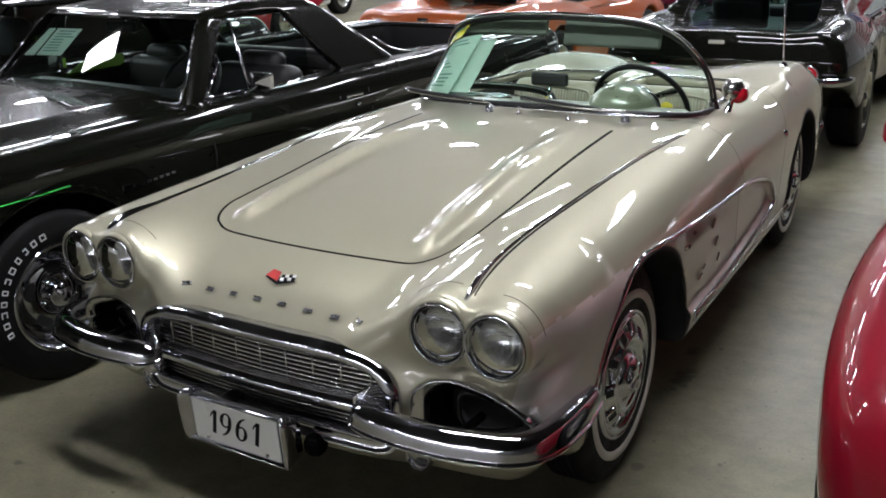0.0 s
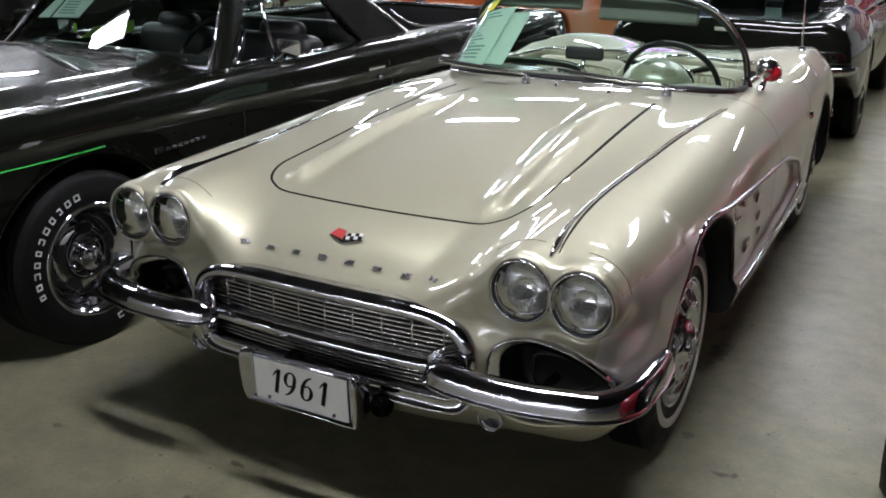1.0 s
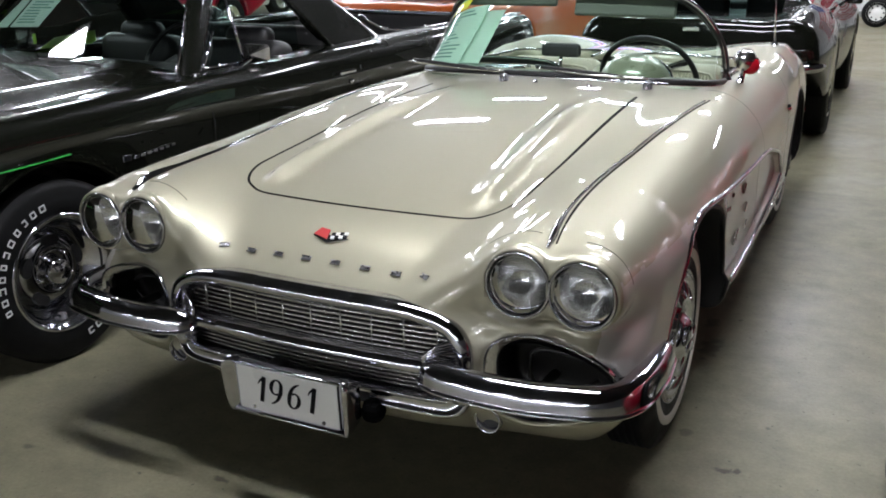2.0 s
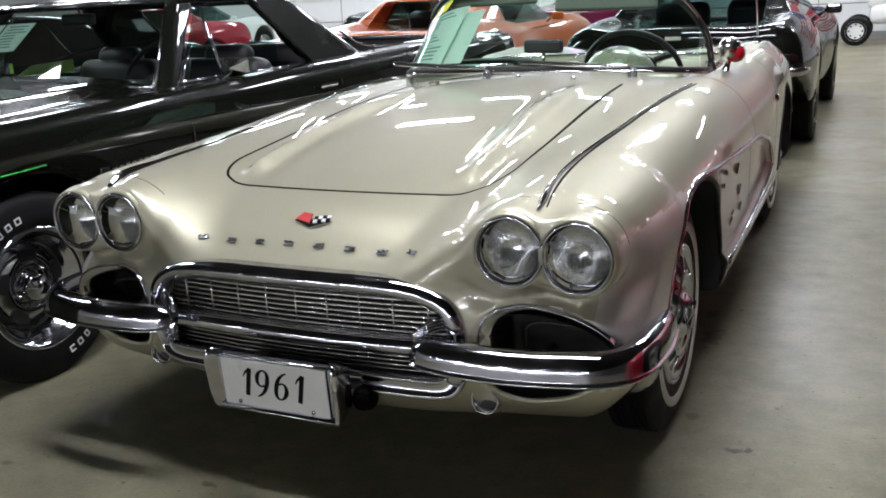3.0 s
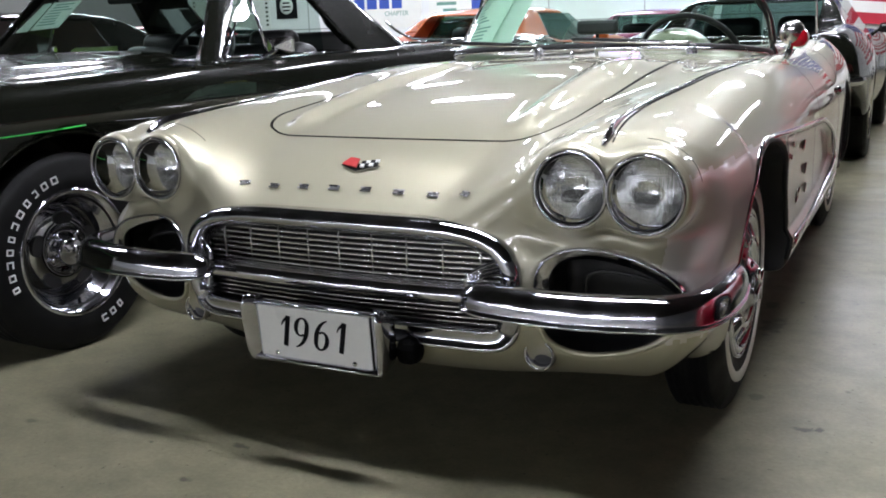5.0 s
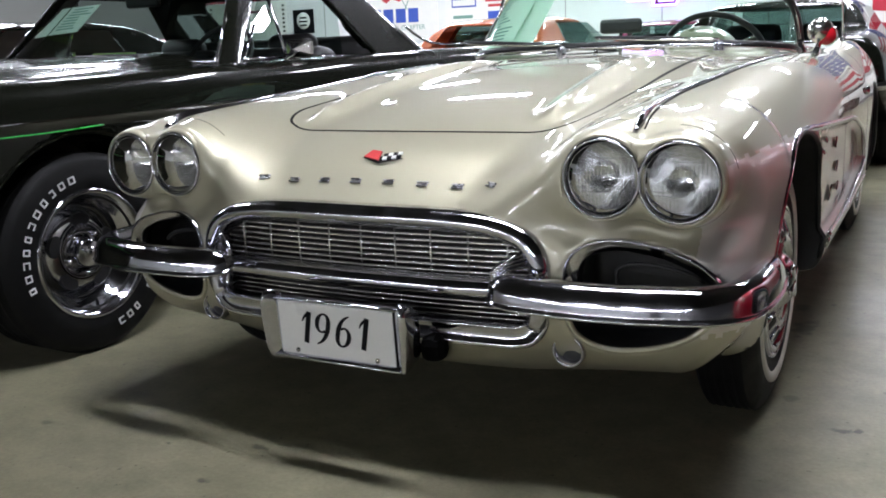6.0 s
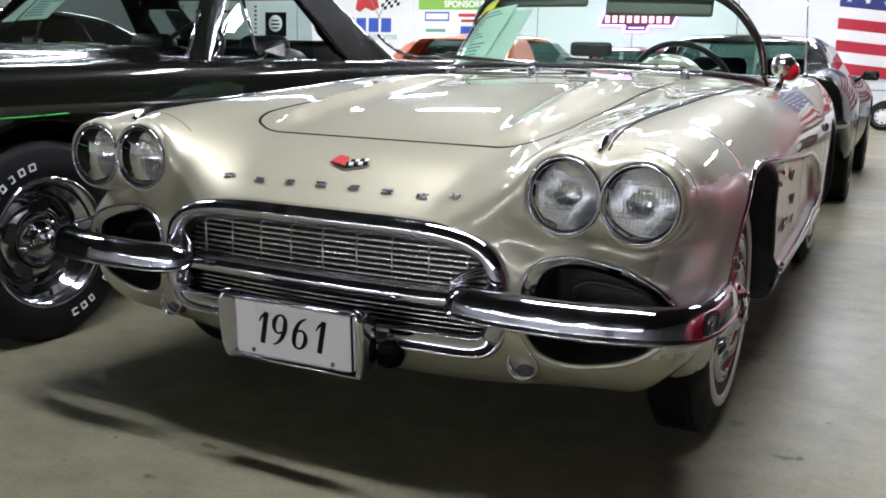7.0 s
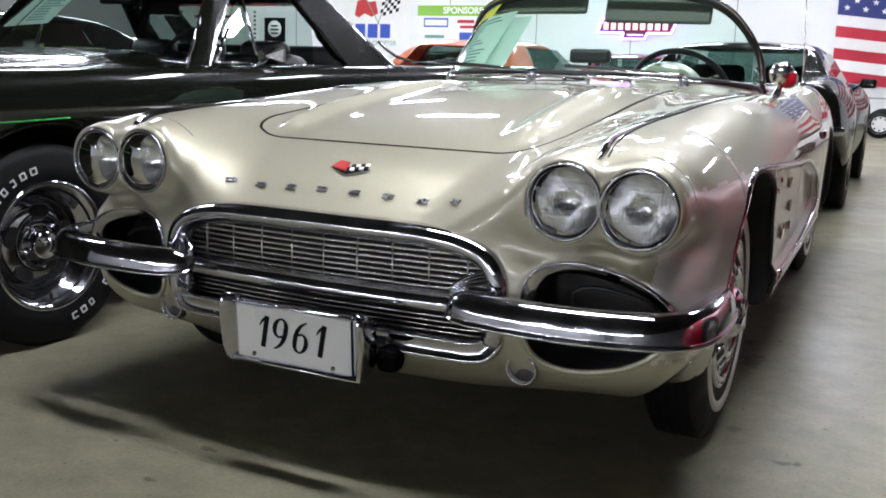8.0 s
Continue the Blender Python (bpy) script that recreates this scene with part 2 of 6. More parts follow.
def slab(name, outline, depth, mat, parent=None, label="", plane="xz", at=(0, 0, 0), bevel=0.0):
    """A flat shape of some thickness from an outline in a plane; depth goes along the third axis."""
    bm = bmesh.new()
    third = {"xz": "y", "xy": "z", "yz": "x"}[plane]
    vs = []
    for a, b in outline:
        c = dict(zip(plane, (a, b)))
        c[third] = 0.0
        vs.append(bm.verts.new((c["x"] + at[0], c["y"] + at[1], c["z"] + at[2])))
    face = bm.faces.new(vs)
    out = bmesh.ops.extrude_face_region(bm, geom=[face])
    push = {"x": (depth, 0, 0), "y": (0, depth, 0), "z": (0, 0, depth)}[third]
    bmesh.ops.translate(bm, vec=push, verts=[v for v in out["geom"] if isinstance(v, bmesh.types.BMVert)])
    bmesh.ops.recalc_face_normals(bm, faces=bm.faces)
    if bevel:
        bmesh.ops.bevel(bm, geom=list(bm.edges), offset=bevel, segments=2, affect="EDGES", profile=0.5)
    return part(name, bm, mat, parent, label)


# ---- smooth solids: bodies are level sets of blended distance fields ----
def spl(q, xs, ys):
    """A smooth line (natural cubic) through knots, flat beyond its ends."""
    xs, ys = np.asarray(xs, float), np.asarray(ys, float)
    h = np.diff(xs)
    n = len(xs)
    A, r = np.eye(n), np.zeros(n)
    for k in range(1, n - 1):
        A[k, k - 1:k + 2] = h[k - 1], 2 * (h[k - 1] + h[k]), h[k]
        r[k] = 6 * ((ys[k + 1] - ys[k]) / h[k] - (ys[k] - ys[k - 1]) / h[k - 1])
    c = np.linalg.solve(A, r)
    q = np.clip(q, xs[0], xs[-1])
    i = np.clip(np.searchsorted(xs, q) - 1, 0, n - 2)
    a, b = xs[i + 1] - q, q - xs[i]
    return ((c[i] * a ** 3 + c[i + 1] * b ** 3) / (6 * h[i]) + (ys[i] / h[i] - c[i] * h[i] / 6) * a + (ys[i + 1] / h[i] - c[i + 1] * h[i] / 6) * b).astype(np.float32)


def smax(a, b, k):
    h = np.maximum(k - np.abs(a - b), 0) / k
    return np.maximum(a, b) + h * h * k * 0.25


def smin(a, b, k):
    return -smax(-a, -b, k)


def ease(v, a, b):
    t = np.clip((v - a) / (b - a), 0, 1)
    return t * t * (3 - 2 * t)


def rect2(u, v, hu, hv, r):
    """Distance to a rounded rectangle about the origin."""
    du, dv = np.abs(u) - hu + r, np.abs(v) - hv + r
    return np.hypot(np.maximum(du, 0), np.maximum(dv, 0)) + np.minimum(np.maximum(du, dv), 0) - r


def solve_solid(f, lo, hi, h):
    """Verts and quads of the surface f(|x|, y, z) = 0, mirrored in x; lo and hi bound the half with x > 0."""
    nx, ny, nz = (int(math.ceil((b - a) / h)) + 1 for a, b in zip((0, *lo[1:]), hi))
    gx = ((np.arange(nx) + 0.5) * h).astype(np.float32)
    gy = (lo[1] + np.arange(ny) * h).astype(np.float32)
    gz = (lo[2] + np.arange(nz) * h).astype(np.float32)
    half = np.broadcast_to(f(gx[:, None, None], gy[None, :, None], gz[None, None, :]), (nx, ny, nz))
    F = np.concatenate([half[::-1], half], 0).astype(np.float32)
    ax = np.r_[-gx[::-1], gx]
    ins = F < 0
    lump = np.zeros(tuple(n - 1 for n in F.shape), np.int8)
    for a in (0, 1):
        for b in (0, 1):
            for c in (0, 1):
                lump += ins[a:F.shape[0] - 1 + a, b:F.shape[1] - 1 + b, c:F.shape[2] - 1 + c]
    active = (lump > 0) & (lump < 8)
    ids = np.full(active.shape, -1, np.int64)
    I, J, K = np.nonzero(active)
    ids[I, J, K] = np.arange(len(I))
    p = np.stack([ax[I] + h / 2, gy[J] + h / 2, gz[K] + h / 2], 1).astype(np.float64)
    start = p.copy()
    p = settle(p, f, 6, 0.35 * h)
    p = np.clip(p, start - 0.95 * h, start + 0.95 * h)
    quads = []
    for axis in range(3):
        a = np.moveaxis(ins, axis, 0)
        cell = np.moveaxis(ids, axis, 0)
        change = a[:-1] != a[1:]
        e, u, v = np.nonzero(change[:, 1:-1, 1:-1])
        u, v = u + 1, v + 1
        q = np.stack([cell[e, u - 1, v - 1], cell[e, u, v - 1], cell[e, u, v], cell[e, u - 1, v]], 1)
        flip = ~a[:-1][e, u, v]
        if axis == 1:
            flip = ~flip
        q[flip] = q[flip][:, ::-1]
        quads.append(q)
    quads = np.vstack(quads)
    return p, quads[(quads >= 0).all(1)]


def settle(p, f, rounds=6, most=0.01):
    """Moves points onto the surface of f along its slope."""
    p = np.array(p, float)
    e = 5e-4
    for _ in range(rounds):
        x, y, z = p.T
        s = np.where(x < 0, -1.0, 1.0)
        x = np.abs(x)
        v = f(x, y, z)
        g = np.stack([(f(x + e, y, z) - f(x - e, y, z)) * s, f(x, y + e, z) - f(x, y - e, z), f(x, y, z + e) - f(x, y, z - e)], 1) / (2 * e)
        step = -(v / np.maximum((g * g).sum(1), 0.05))[:, None] * g
        size = np.linalg.norm(step, axis=1)[:, None]
        p += step * np.minimum(1, most / np.maximum(size, 1e-9))
    return p


def slope_of(f, p):
    """Unit normals of the solid f at points p."""
    x, y, z = np.asarray(p, float).T
    side, x, e = np.where(x < 0, -1.0, 1.0), np.abs(x), 0.0025
    g = np.stack([(f(x + e, y, z) - f(x - e, y, z)) * side, f(x, y + e, z) - f(x, y - e, z), f(x, y, z + e) - f(x, y, z - e)], 1)
    return g / (np.linalg.norm(g, axis=1)[:, None] + 1e-9)


def solid_parts(parent, verts, quads, split, default, mats, f):
    """Cuts a solid's faces into parts. split(centres) gives a list of (name, mask); what is left takes the default's name."""
    normals = slope_of(f, verts)
    mid = verts[quads].mean(1)
    left = np.ones(len(quads), bool)
    out = {}
    for name, mask in [*split(mid), (default, np.ones(len(quads), bool))]:
        take = left & mask
        left &= ~mask
        if not take.any():
            continue
        cells = [take]
        if len(mats[name]) > 2:
            cells = [take & (mid[:, 0] * sx > 0) & (mid[:, 1] > lo) & (mid[:, 1] <= hi) for sx in (-1, 1) for lo, hi in mats[name][2]]
        for cell in cells:
            if cell.any():
                used, q = np.unique(quads[cell], return_inverse=True)
                me = fast_mesh(name, verts[used], q.reshape(-1, 4))
                out[name] = link(name, me, mats[name][0], parent, mats[name][1])
                me.normals_split_custom_set_from_vertices(normals[used].tolist())
    return out


# ---- the hall ----
X_LEFT, X_RIGHT, Y_BACK, Y_FAR = -18.0, 9.0, -36.0, 17.4


STAINS = ((-0.278, -0.847, 0.020, 0.018, 0.35), (-0.27, -0.649, 0.026, 0.012, 0.4), (0.967, 0.0, 0.03, 0.015, 0.4), (1.0, 0.011, 0.012, 0.02, 0.35), (0.76, 0.83, 0.04, 0.10, 0.5), (0.72, 1.08, 0.03, 0.06, 0.55), (0.813, 1.139, 0.012, 0.02, 0.4), (1.04, 0.30, 0.010, 0.012, 0.5), (0.82, 0.17, 0.02, 0.03, 0.6), (1.35, 0.9, 0.015, 0.012, 0.5), (-0.9, -0.75, 0.02, 0.015, 0.5))


def floor_material():
    m = material("polished_concrete", (0.166, 0.157, 0.102), 0.45, 0.0, 0.17, 1.3, 0.0004, 90.0, spec=0.25, rough_vary=0.12)
    nodes, links = m.node_tree.nodes, m.node_tree.links
    b = nodes["Principled BSDF"]
    place = nodes.new("ShaderNodeTexCoord")
    spots = nodes.new("ShaderNodeTexNoise")
    spots.inputs["Scale"].default_value = 7.0
    spots.inputs["Detail"].default_value = 8.0
    spots.inputs["Roughness"].default_value = 0.7
    links.new(place.outputs["Object"], spots.inputs["Vector"])
    ragged = nodes.new("ShaderNodeTexNoise")
    ragged.inputs["Scale"].default_value = 26.0
    ragged.inputs["Detail"].default_value = 4.0
    links.new(place.outputs["Object"], ragged.inputs["Vector"])
    cut = nodes.new("ShaderNodeMapRange")
    cut.inputs["From Min"].default_value = 0.30
    cut.inputs["From Max"].default_value = 0.62
    cut.inputs["To Min"].default_value = 0.74
    cut.inputs["To Max"].default_value = 1.14
    links.new(spots.outputs["Fac"], cut.inputs["Value"])
    old = b.inputs["Base Color"].links[0].from_socket
    dim = nodes.new("ShaderNodeVectorMath")
    dim.operation = "SCALE"
    links.new(old, dim.inputs[0])
    links.new(cut.outputs["Result"], dim.inputs["Scale"])
    # the floor is paler beyond a straight line at y = 3.35
    split = nodes.new("ShaderNodeSeparateXYZ")
    links.new(place.outputs["Object"], split.inputs[0])
    y_step = nodes.new("ShaderNodeMapRange")
    y_step.inputs["From Min"].default_value = 3.33
    y_step.inputs["From Max"].default_value = 3.36
    y_step.inputs["To Min"].default_value = 1.0
    y_step.inputs["To Max"].default_value = 1.22
    links.new(split.outputs["Y"], y_step.inputs["Value"])
    pale = nodes.new("ShaderNodeVectorMath")
    pale.operation = "SCALE"
    links.new(dim.outputs["Vector"], pale.inputs[0])
    links.new(y_step.outputs["Result"], pale.inputs["Scale"])
    # fine grit
    grit = nodes.new("ShaderNodeTexNoise")
    grit.inputs["Scale"].default_value = 45.0
    grit.inputs["Detail"].default_value = 2.0
    links.new(place.outputs["Object"], grit.inputs["Vector"])
    speck = nodes.new("ShaderNodeMapRange")
    speck.inputs["From Min"].default_value = 0.24
    speck.inputs["From Max"].default_value = 0.31
    speck.inputs["To Min"].default_value = 0.45
    speck.inputs["To Max"].default_value = 1.0
    links.new(grit.outputs["Fac"], speck.inputs["Value"])
    gritty = nodes.new("ShaderNodeVectorMath")
    gritty.operation = "SCALE"
    links.new(pale.outputs["Vector"], gritty.inputs[0])
    links.new(speck.outputs["Result"], gritty.inputs["Scale"])
    last = gritty
    # oil spots and scuffs where they lie on the floor
    for sx, sy, rx, ry, dark in STAINS:
        off = nodes.new("ShaderNodeVectorMath")
        off.operation = "SUBTRACT"
        off.inputs[1].default_value = (sx, sy, 0)
        links.new(place.outputs["Object"], off.inputs[0])
        fit = nodes.new("ShaderNodeVectorMath")
        fit.operation = "MULTIPLY"
        fit.inputs[1].default_value = (1 / rx, 1 / ry, 0)
        links.new(off.outputs["Vector"], fit.inputs[0])
        far = nodes.new("ShaderNodeVectorMath")
        far.operation = "LENGTH"
        links.new(fit.outputs["Vector"], far.inputs[0])
        rag = nodes.new("ShaderNodeMath")
        rag.operation = "MULTIPLY_ADD"
        rag.inputs[1].default_value = 2.6
        links.new(ragged.outputs["Fac"], rag.inputs[0])
        links.new(far.outputs["Value"], rag.inputs[2])
        edge = nodes.new("ShaderNodeMapRange")
        edge.inputs["From Min"].default_value = 1.75
        edge.inputs["From Max"].default_value = 2.35
        edge.inputs["To Min"].default_value = dark
        edge.inputs["To Max"].default_value = 1.0
        links.new(rag.outputs[0], edge.inputs["Value"])
        mul = nodes.new("ShaderNodeVectorMath")
        mul.operation = "SCALE"
        links.new(last.outputs["Vector"], mul.inputs[0])
        links.new(edge.outputs["Result"], mul.inputs["Scale"])
        last = mul
    links.new(last.outputs["Vector"], b.inputs["Base Color"])
    return m


M_FLOOR = floor_material()
M_WALL = material("white_wall_panel", (0.74, 0.76, 0.75), 0.55, 0.0, 0.05, 1.5, 0.0006, 80.0)
M_CEIL = material("dark_ceiling", (0.022, 0.022, 0.021), 0.8, 0.0, 0.06, 2.0, 0.001, 60.0)


# wall greys tuned for what the paint and chrome reflect, not for known walls
M_WALL_DARK = material("unseen_dark_wall", (0.05, 0.05, 0.048), 0.7, 0.0, 0.08, 1.5, 0.0006, 80.0)
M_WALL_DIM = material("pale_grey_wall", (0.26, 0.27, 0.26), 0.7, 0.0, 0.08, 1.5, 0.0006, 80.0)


def flat(name, x0, x1, y0, y1, z0, z1, mat, label, category):
    ob = box(name, ((x0 + x1) / 2, (y0 + y1) / 2, (z0 + z1) / 2), (x1 - x0, y1 - y0, z1 - z0), mat)
    return tagged(ob, label, category, kind="structure")


flat("floor", X_LEFT, X_RIGHT, Y_BACK, Y_FAR, -0.2, 0.0, M_FLOOR, "polished beige concrete floor with stains and scuffs", "floor")
flat("ceiling", X_LEFT, X_RIGHT, Y_BACK, Y_FAR, CEILING_Z, CEILING_Z + 0.2, M_CEIL, "plain dark ceiling of the hall", "ceiling")
flat("wall_north", X_LEFT, X_RIGHT, Y_FAR, Y_FAR + 0.2, -0.2, CEILING_Z + 0.2, M_WALL, "white panelled far wall with signs and a flag", "wall")
# south and east walls are unseen, added to close the hall
flat("wall_south", X_LEFT, X_RIGHT, Y_BACK - 0.2, Y_BACK, -0.2, CEILING_Z + 0.2, M_WALL_DIM, "unseen grey end wall of the hall, toned for reflections", "wall")
flat("wall_west", X_LEFT - 0.2, X_LEFT, Y_BACK - 0.2, Y_FAR + 0.2, -0.2, CEILING_Z + 0.2, M_WALL_DIM, "grey side wall of the hall, toned for reflections", "wall")
flat("wall_east", X_RIGHT, X_RIGHT + 0.2, Y_BACK - 0.2, Y_FAR + 0.2, -0.2, CEILING_Z + 0.2, M_WALL_DARK, "unseen side wall of the hall, kept dark for reflections", "wall")


def strip_light(at, turn=0.0):
    """A ceiling fixture 1.2 m long along its y axis, with a glowing diffuser under a white housing."""
    base = thing("ceiling_light", "white fluorescent ceiling fixture with a bright diffuser, switched on; many are unseen added fill", "ceiling light", at, turn, "ceiling lights of the hall")
    bm = bmesh.new()
    block(bm, (0, 0, 0.05), (0.31, 1.28, 0.05), 0.01)
    block(bm, (0, 0, 0.10), (0.18, 1.1, 0.06), 0.005)
    part("housing", bm, M_WHITE, base)
    bm = bmesh.new()
    block(bm, (0, 0, 0.013), (0.25, 1.22, 0.024), 0.004)
    part("diffuser", bm, M_TUBE, base, "glowing diffuser panel")
    return base


first_strip = strip_light((-5.25, -0.30, CEILING_Z - 0.16), 90.0)
# (1.3, 5.6) is an added fixture that brightens the aisle floor
spots = [(-9.6, -0.35), (-13.2, -0.35), (0.0, 3.4), (1.3, 5.6), (-4.0, 7.9), (-6.6, 8.4), (-6.6, 4.9), (0.0, 8.4), (-6.6, 11.4), (-2.2, 11.4), (3.0, 13.0)]
spots += [(x, y) for x in (-13.2, -8.8) for y in (4.9, 8.4)]
spots += [(x, y) for x in (-13.2, -8.8, -4.4, 0.0) for y in (11.4, 14.8)]
# rows from y = -15.6 back are unseen, added to light the roadster's nose
spots += [(-0.16, -0.55), (1.06, -0.55)] + [(-14.0 + 5.25 * k, y) for k in range(5) for y in (-15.6, -19.6)] + [(-14.0 + 2.625 * k, y) for k in range(9) for y in (-22.1, -24.6, -27.1, -29.6, -32.1)]
for lx, ly in spots:
    copy_thing(first_strip, pose(lx, ly, CEILING_Z - 0.16, 0, 0, 90.0))
# ---- the fawn roadster: x from its middle, y back from its front axle ----
def cv_top(ax, y):
    hood = spl(y, (-0.80, -0.62, -0.56, -0.51, -0.47, -0.40, -0.33, 0.0, 0.4, 1.1, 1.6, 2.2, 2.9, 3.4, 3.8), (0.30, 0.546, 0.597, 0.641, 0.674, 0.711, 0.736, 0.807, 0.857, 0.892, 0.890, 0.88, 0.845, 0.75, 0.66))
    hood = hood - 0.10 * ax ** 2
    split = spl(y, (-0.3, 0.2, 0.8), (0.335, 0.315, 0.285))
    hood = hood + 0.028 * np.exp(-((ax - split) / np.where(ax < split, 0.045, 0.026)) ** 2) * ease(y, -0.30, -0.19) * (1 - ease(y, 0.35, 0.95))
    fender = spl(y, (-0.75, -0.5, -0.2, 0.3, 1.0, 1.6, 2.1, 2.65, 3.2, 3.75), (0.665, 0.760, 0.797, 0.829, 0.856, 0.855, 0.864, 0.896, 0.85, 0.70))
    fender = fender - (1.5 - 1.1 * ease(y, 1.9, 2.5)) * (ax - 0.62) ** 2
    return smax(hood, fender, 0.05 + 0.05 * (1 - ease(y, -0.30, 0.30)))


COVE_Y, COVE_TOP = (0.1, 0.37, 0.67, 1.09, 1.40, 1.62, 1.74, 1.81), (0.704, 0.690, 0.674, 0.652, 0.626, 0.575, 0.52, 0.44)
COVE_LOW_Y, COVE_LOW = (0.2, 0.6, 1.02, 1.43, 1.72, 1.81), (0.352, 0.352, 0.352, 0.380, 0.418, 0.44)


def cv_cove(y, z):
    return np.maximum(np.maximum(z - spl(y, COVE_Y, COVE_TOP), spl(y, COVE_LOW_Y, COVE_LOW) - z), y - 1.81)


def cv_side(y, z):
    w = spl(y, (-0.7, -0.4, 0.0, 0.6, 1.2, 1.8, 2.3, 2.8, 3.3, 3.75), (0.780, 0.822, 0.840, 0.846, 0.836, 0.826, 0.812, 0.795, 0.745, 0.64))
    w = w - 0.9 * np.maximum(z - 0.58, 0) ** 2 - 0.9 * np.maximum(0.42 - z, 0) ** 2
    return w - 0.020 * ease(-cv_cove(y, z), 0.0, 0.025) * ease(y, 0.35, 0.55)


def cv_front(ax, z):
    """The nose: upright under the lamps, flaring forward over the scoops, rolled under below."""
    high = spl(ax, (0, 0.25, 0.45, 0.6, 0.75, 0.9), (-0.588, -0.574, -0.544, -0.497, -0.445, -0.28))
    low = spl(ax, (0, 0.25, 0.43, 0.52, 0.62, 0.72, 0.80, 0.9), (-0.588, -0.578, -0.562, -0.556, -0.548, -0.525, -0.478, -0.30))
    f = low + (high - low) * ease(z, 0.50, 0.585)
    return f + 3.4 * np.maximum(0.40 - z, 0) ** 2


def cv_arch(y, z):
    front = np.hypot((y - 0.165) / 1.11, z - 0.315) - 0.378
    rear = np.minimum(np.hypot(y - 2.591, z - 0.335) - 0.362, np.hypot(y - 2.45, z - 0.30) - 0.34)
    return np.minimum(front, rear)


def cv_scoop(ax, z):
    """The air scoop's opening: its roof slopes down towards the fender, its floor rises."""
    lean = np.where(z > 0.435, 0.17, -0.20)
    v = (z - 0.435) + lean * (ax - 0.635)
    return (np.abs((ax - 0.637) / 1.42) ** 2.4 + np.abs(np.where(v < 0, v * 0.95, v * 1.11)) ** 2.4) ** (1 / 2.4) - 0.108


LAMPS = ((0.556, 0.668), (0.709, 0.664))


def cv_body(ax, y, z):
    d = smax(z - cv_top(ax, y), ax - cv_side(y, z), 0.13 - 0.105 * ease(y, 1.8, 2.5))
    shoulder = ((ax - cv_side(y, 0.55) + 0.125) + (z - cv_top(0.60, y))) * 0.707
    d = smax(d, shoulder + 0.2 * (1 - ease(y, 1.9, 2.5)) * -1.0, 0.02)
    d = smax(d, cv_front(ax, z) - 0.024 * (1 - ease(ax, 0.25, 0.5)) - y, 0.07)
    d = smax(d, y - 3.66 + 0.35 * ax ** 2 + 0.5 * np.maximum(z - 0.6, 0) ** 2 + 0.4 * np.maximum(0.5 - z, 0) ** 2, 0.12)
    d = smax(d, 0.215 + (0.030 * ease(ax, 0.35, 0.65) + 0.11 * ease(ax, 0.68, 0.86)) * ease(-y, 0.15, 0.40) + 0.03 * ease(y, 0.2, 0.6) - z, 0.045)
    for lx, lz in LAMPS:
        pod = smax(np.hypot(ax - lx, (z - lz) * 1.0) - 0.094, -0.540 - y, 0.03)
        pod = smax(pod, y + 0.1, 0.05)
        d = smin(d, pod, 0.055)
    for lx, lz in LAMPS:
        d = smax(d, -smax(np.hypot(ax - lx, z - lz) - 0.078, y + 0.46, 0.004), 0.006)
    mouth = rect2(ax, z - 0.435, 0.415, 0.115, 0.10)
    d = smax(d, -smax(mouth, y + 0.42, 0.02), 0.012)
    scoop = cv_scoop(ax, z)
    d = smax(d, -smax(scoop, y + 0.36, 0.02), 0.014)
    d = smax(d, -smax(cv_arch(y, z), 0.50 - ax, 0.03), 0.012)
    tub = rect2(ax, y - 1.775, 0.59, 0.495, 0.16)
    d = smax(d, -smax(tub, 0.30 - z, 0.03), 0.03)
    return d


roadster = thing("sports_car", "fawn metallic early-sixties roadster with chrome bumpers on the concrete floor", "car")
cv_v, cv_q = solve_solid(cv_body, (0, -0.75, 0.16), (0.93, 3.80, 0.98), 0.0115)


def cv_split(c):
    ax, y, z = np.abs(c[:, 0]), c[:, 1], c[:, 2]
    cove = (cv_cove(y, z) < -0.004) & (ax > 0.74) & (cv_arch(y, z) > 0.012)
    arch = (cv_arch(y, z) < 0.006) & (ax < 0.86) & (ax > 0.48) & (z < 0.74)
    inside = y - cv_front(ax, z) + 0.024 * (1 - ease(ax, 0.25, 0.5)) > 0.016
    mouth = (rect2(ax, z - 0.435, 0.415, 0.115, 0.10) < 0.004) & (y < -0.40) & inside
    scoop = (cv_scoop(ax, z) < 0.0035) & (y < -0.345) & inside
    tub = (rect2(ax, y - 1.775, 0.59, 0.495, 0.16) < 0.004) & (z < 0.83)
    under = (z < 0.232) & (y > 0.2)
    hood_in = (ax < cv_hood_edge(y)) & (y > cv_hood_front(ax)) & (y < 0.93) & (z > 0.6)
    lamp = np.zeros(len(c), bool)
    for lx, lz in LAMPS:
        lamp |= (np.hypot(ax - lx, z - lz) < 0.080) & (y > -0.535) & (y < -0.44)
    return [("grille_recess", mouth), ("air_scoop", scoop), ("wheel_housing", arch), ("cockpit_tub", tub), ("lamp_bowl", lamp), ("underside", under), ("side_cove", cove), ("hood", hood_in)]


def cv_hood_front(ax):
    return -0.335 + 0.25 * ax ** 2 + 0.10 * np.maximum(ax - 0.36, 0) * 4 ** 1


def cv_hood_edge(y):
    return spl(y, (-0.33, -0.29, -0.24, -0.1, 0.3, 0.95), (0.36, 0.405, 0.425, 0.432, 0.43, 0.41))


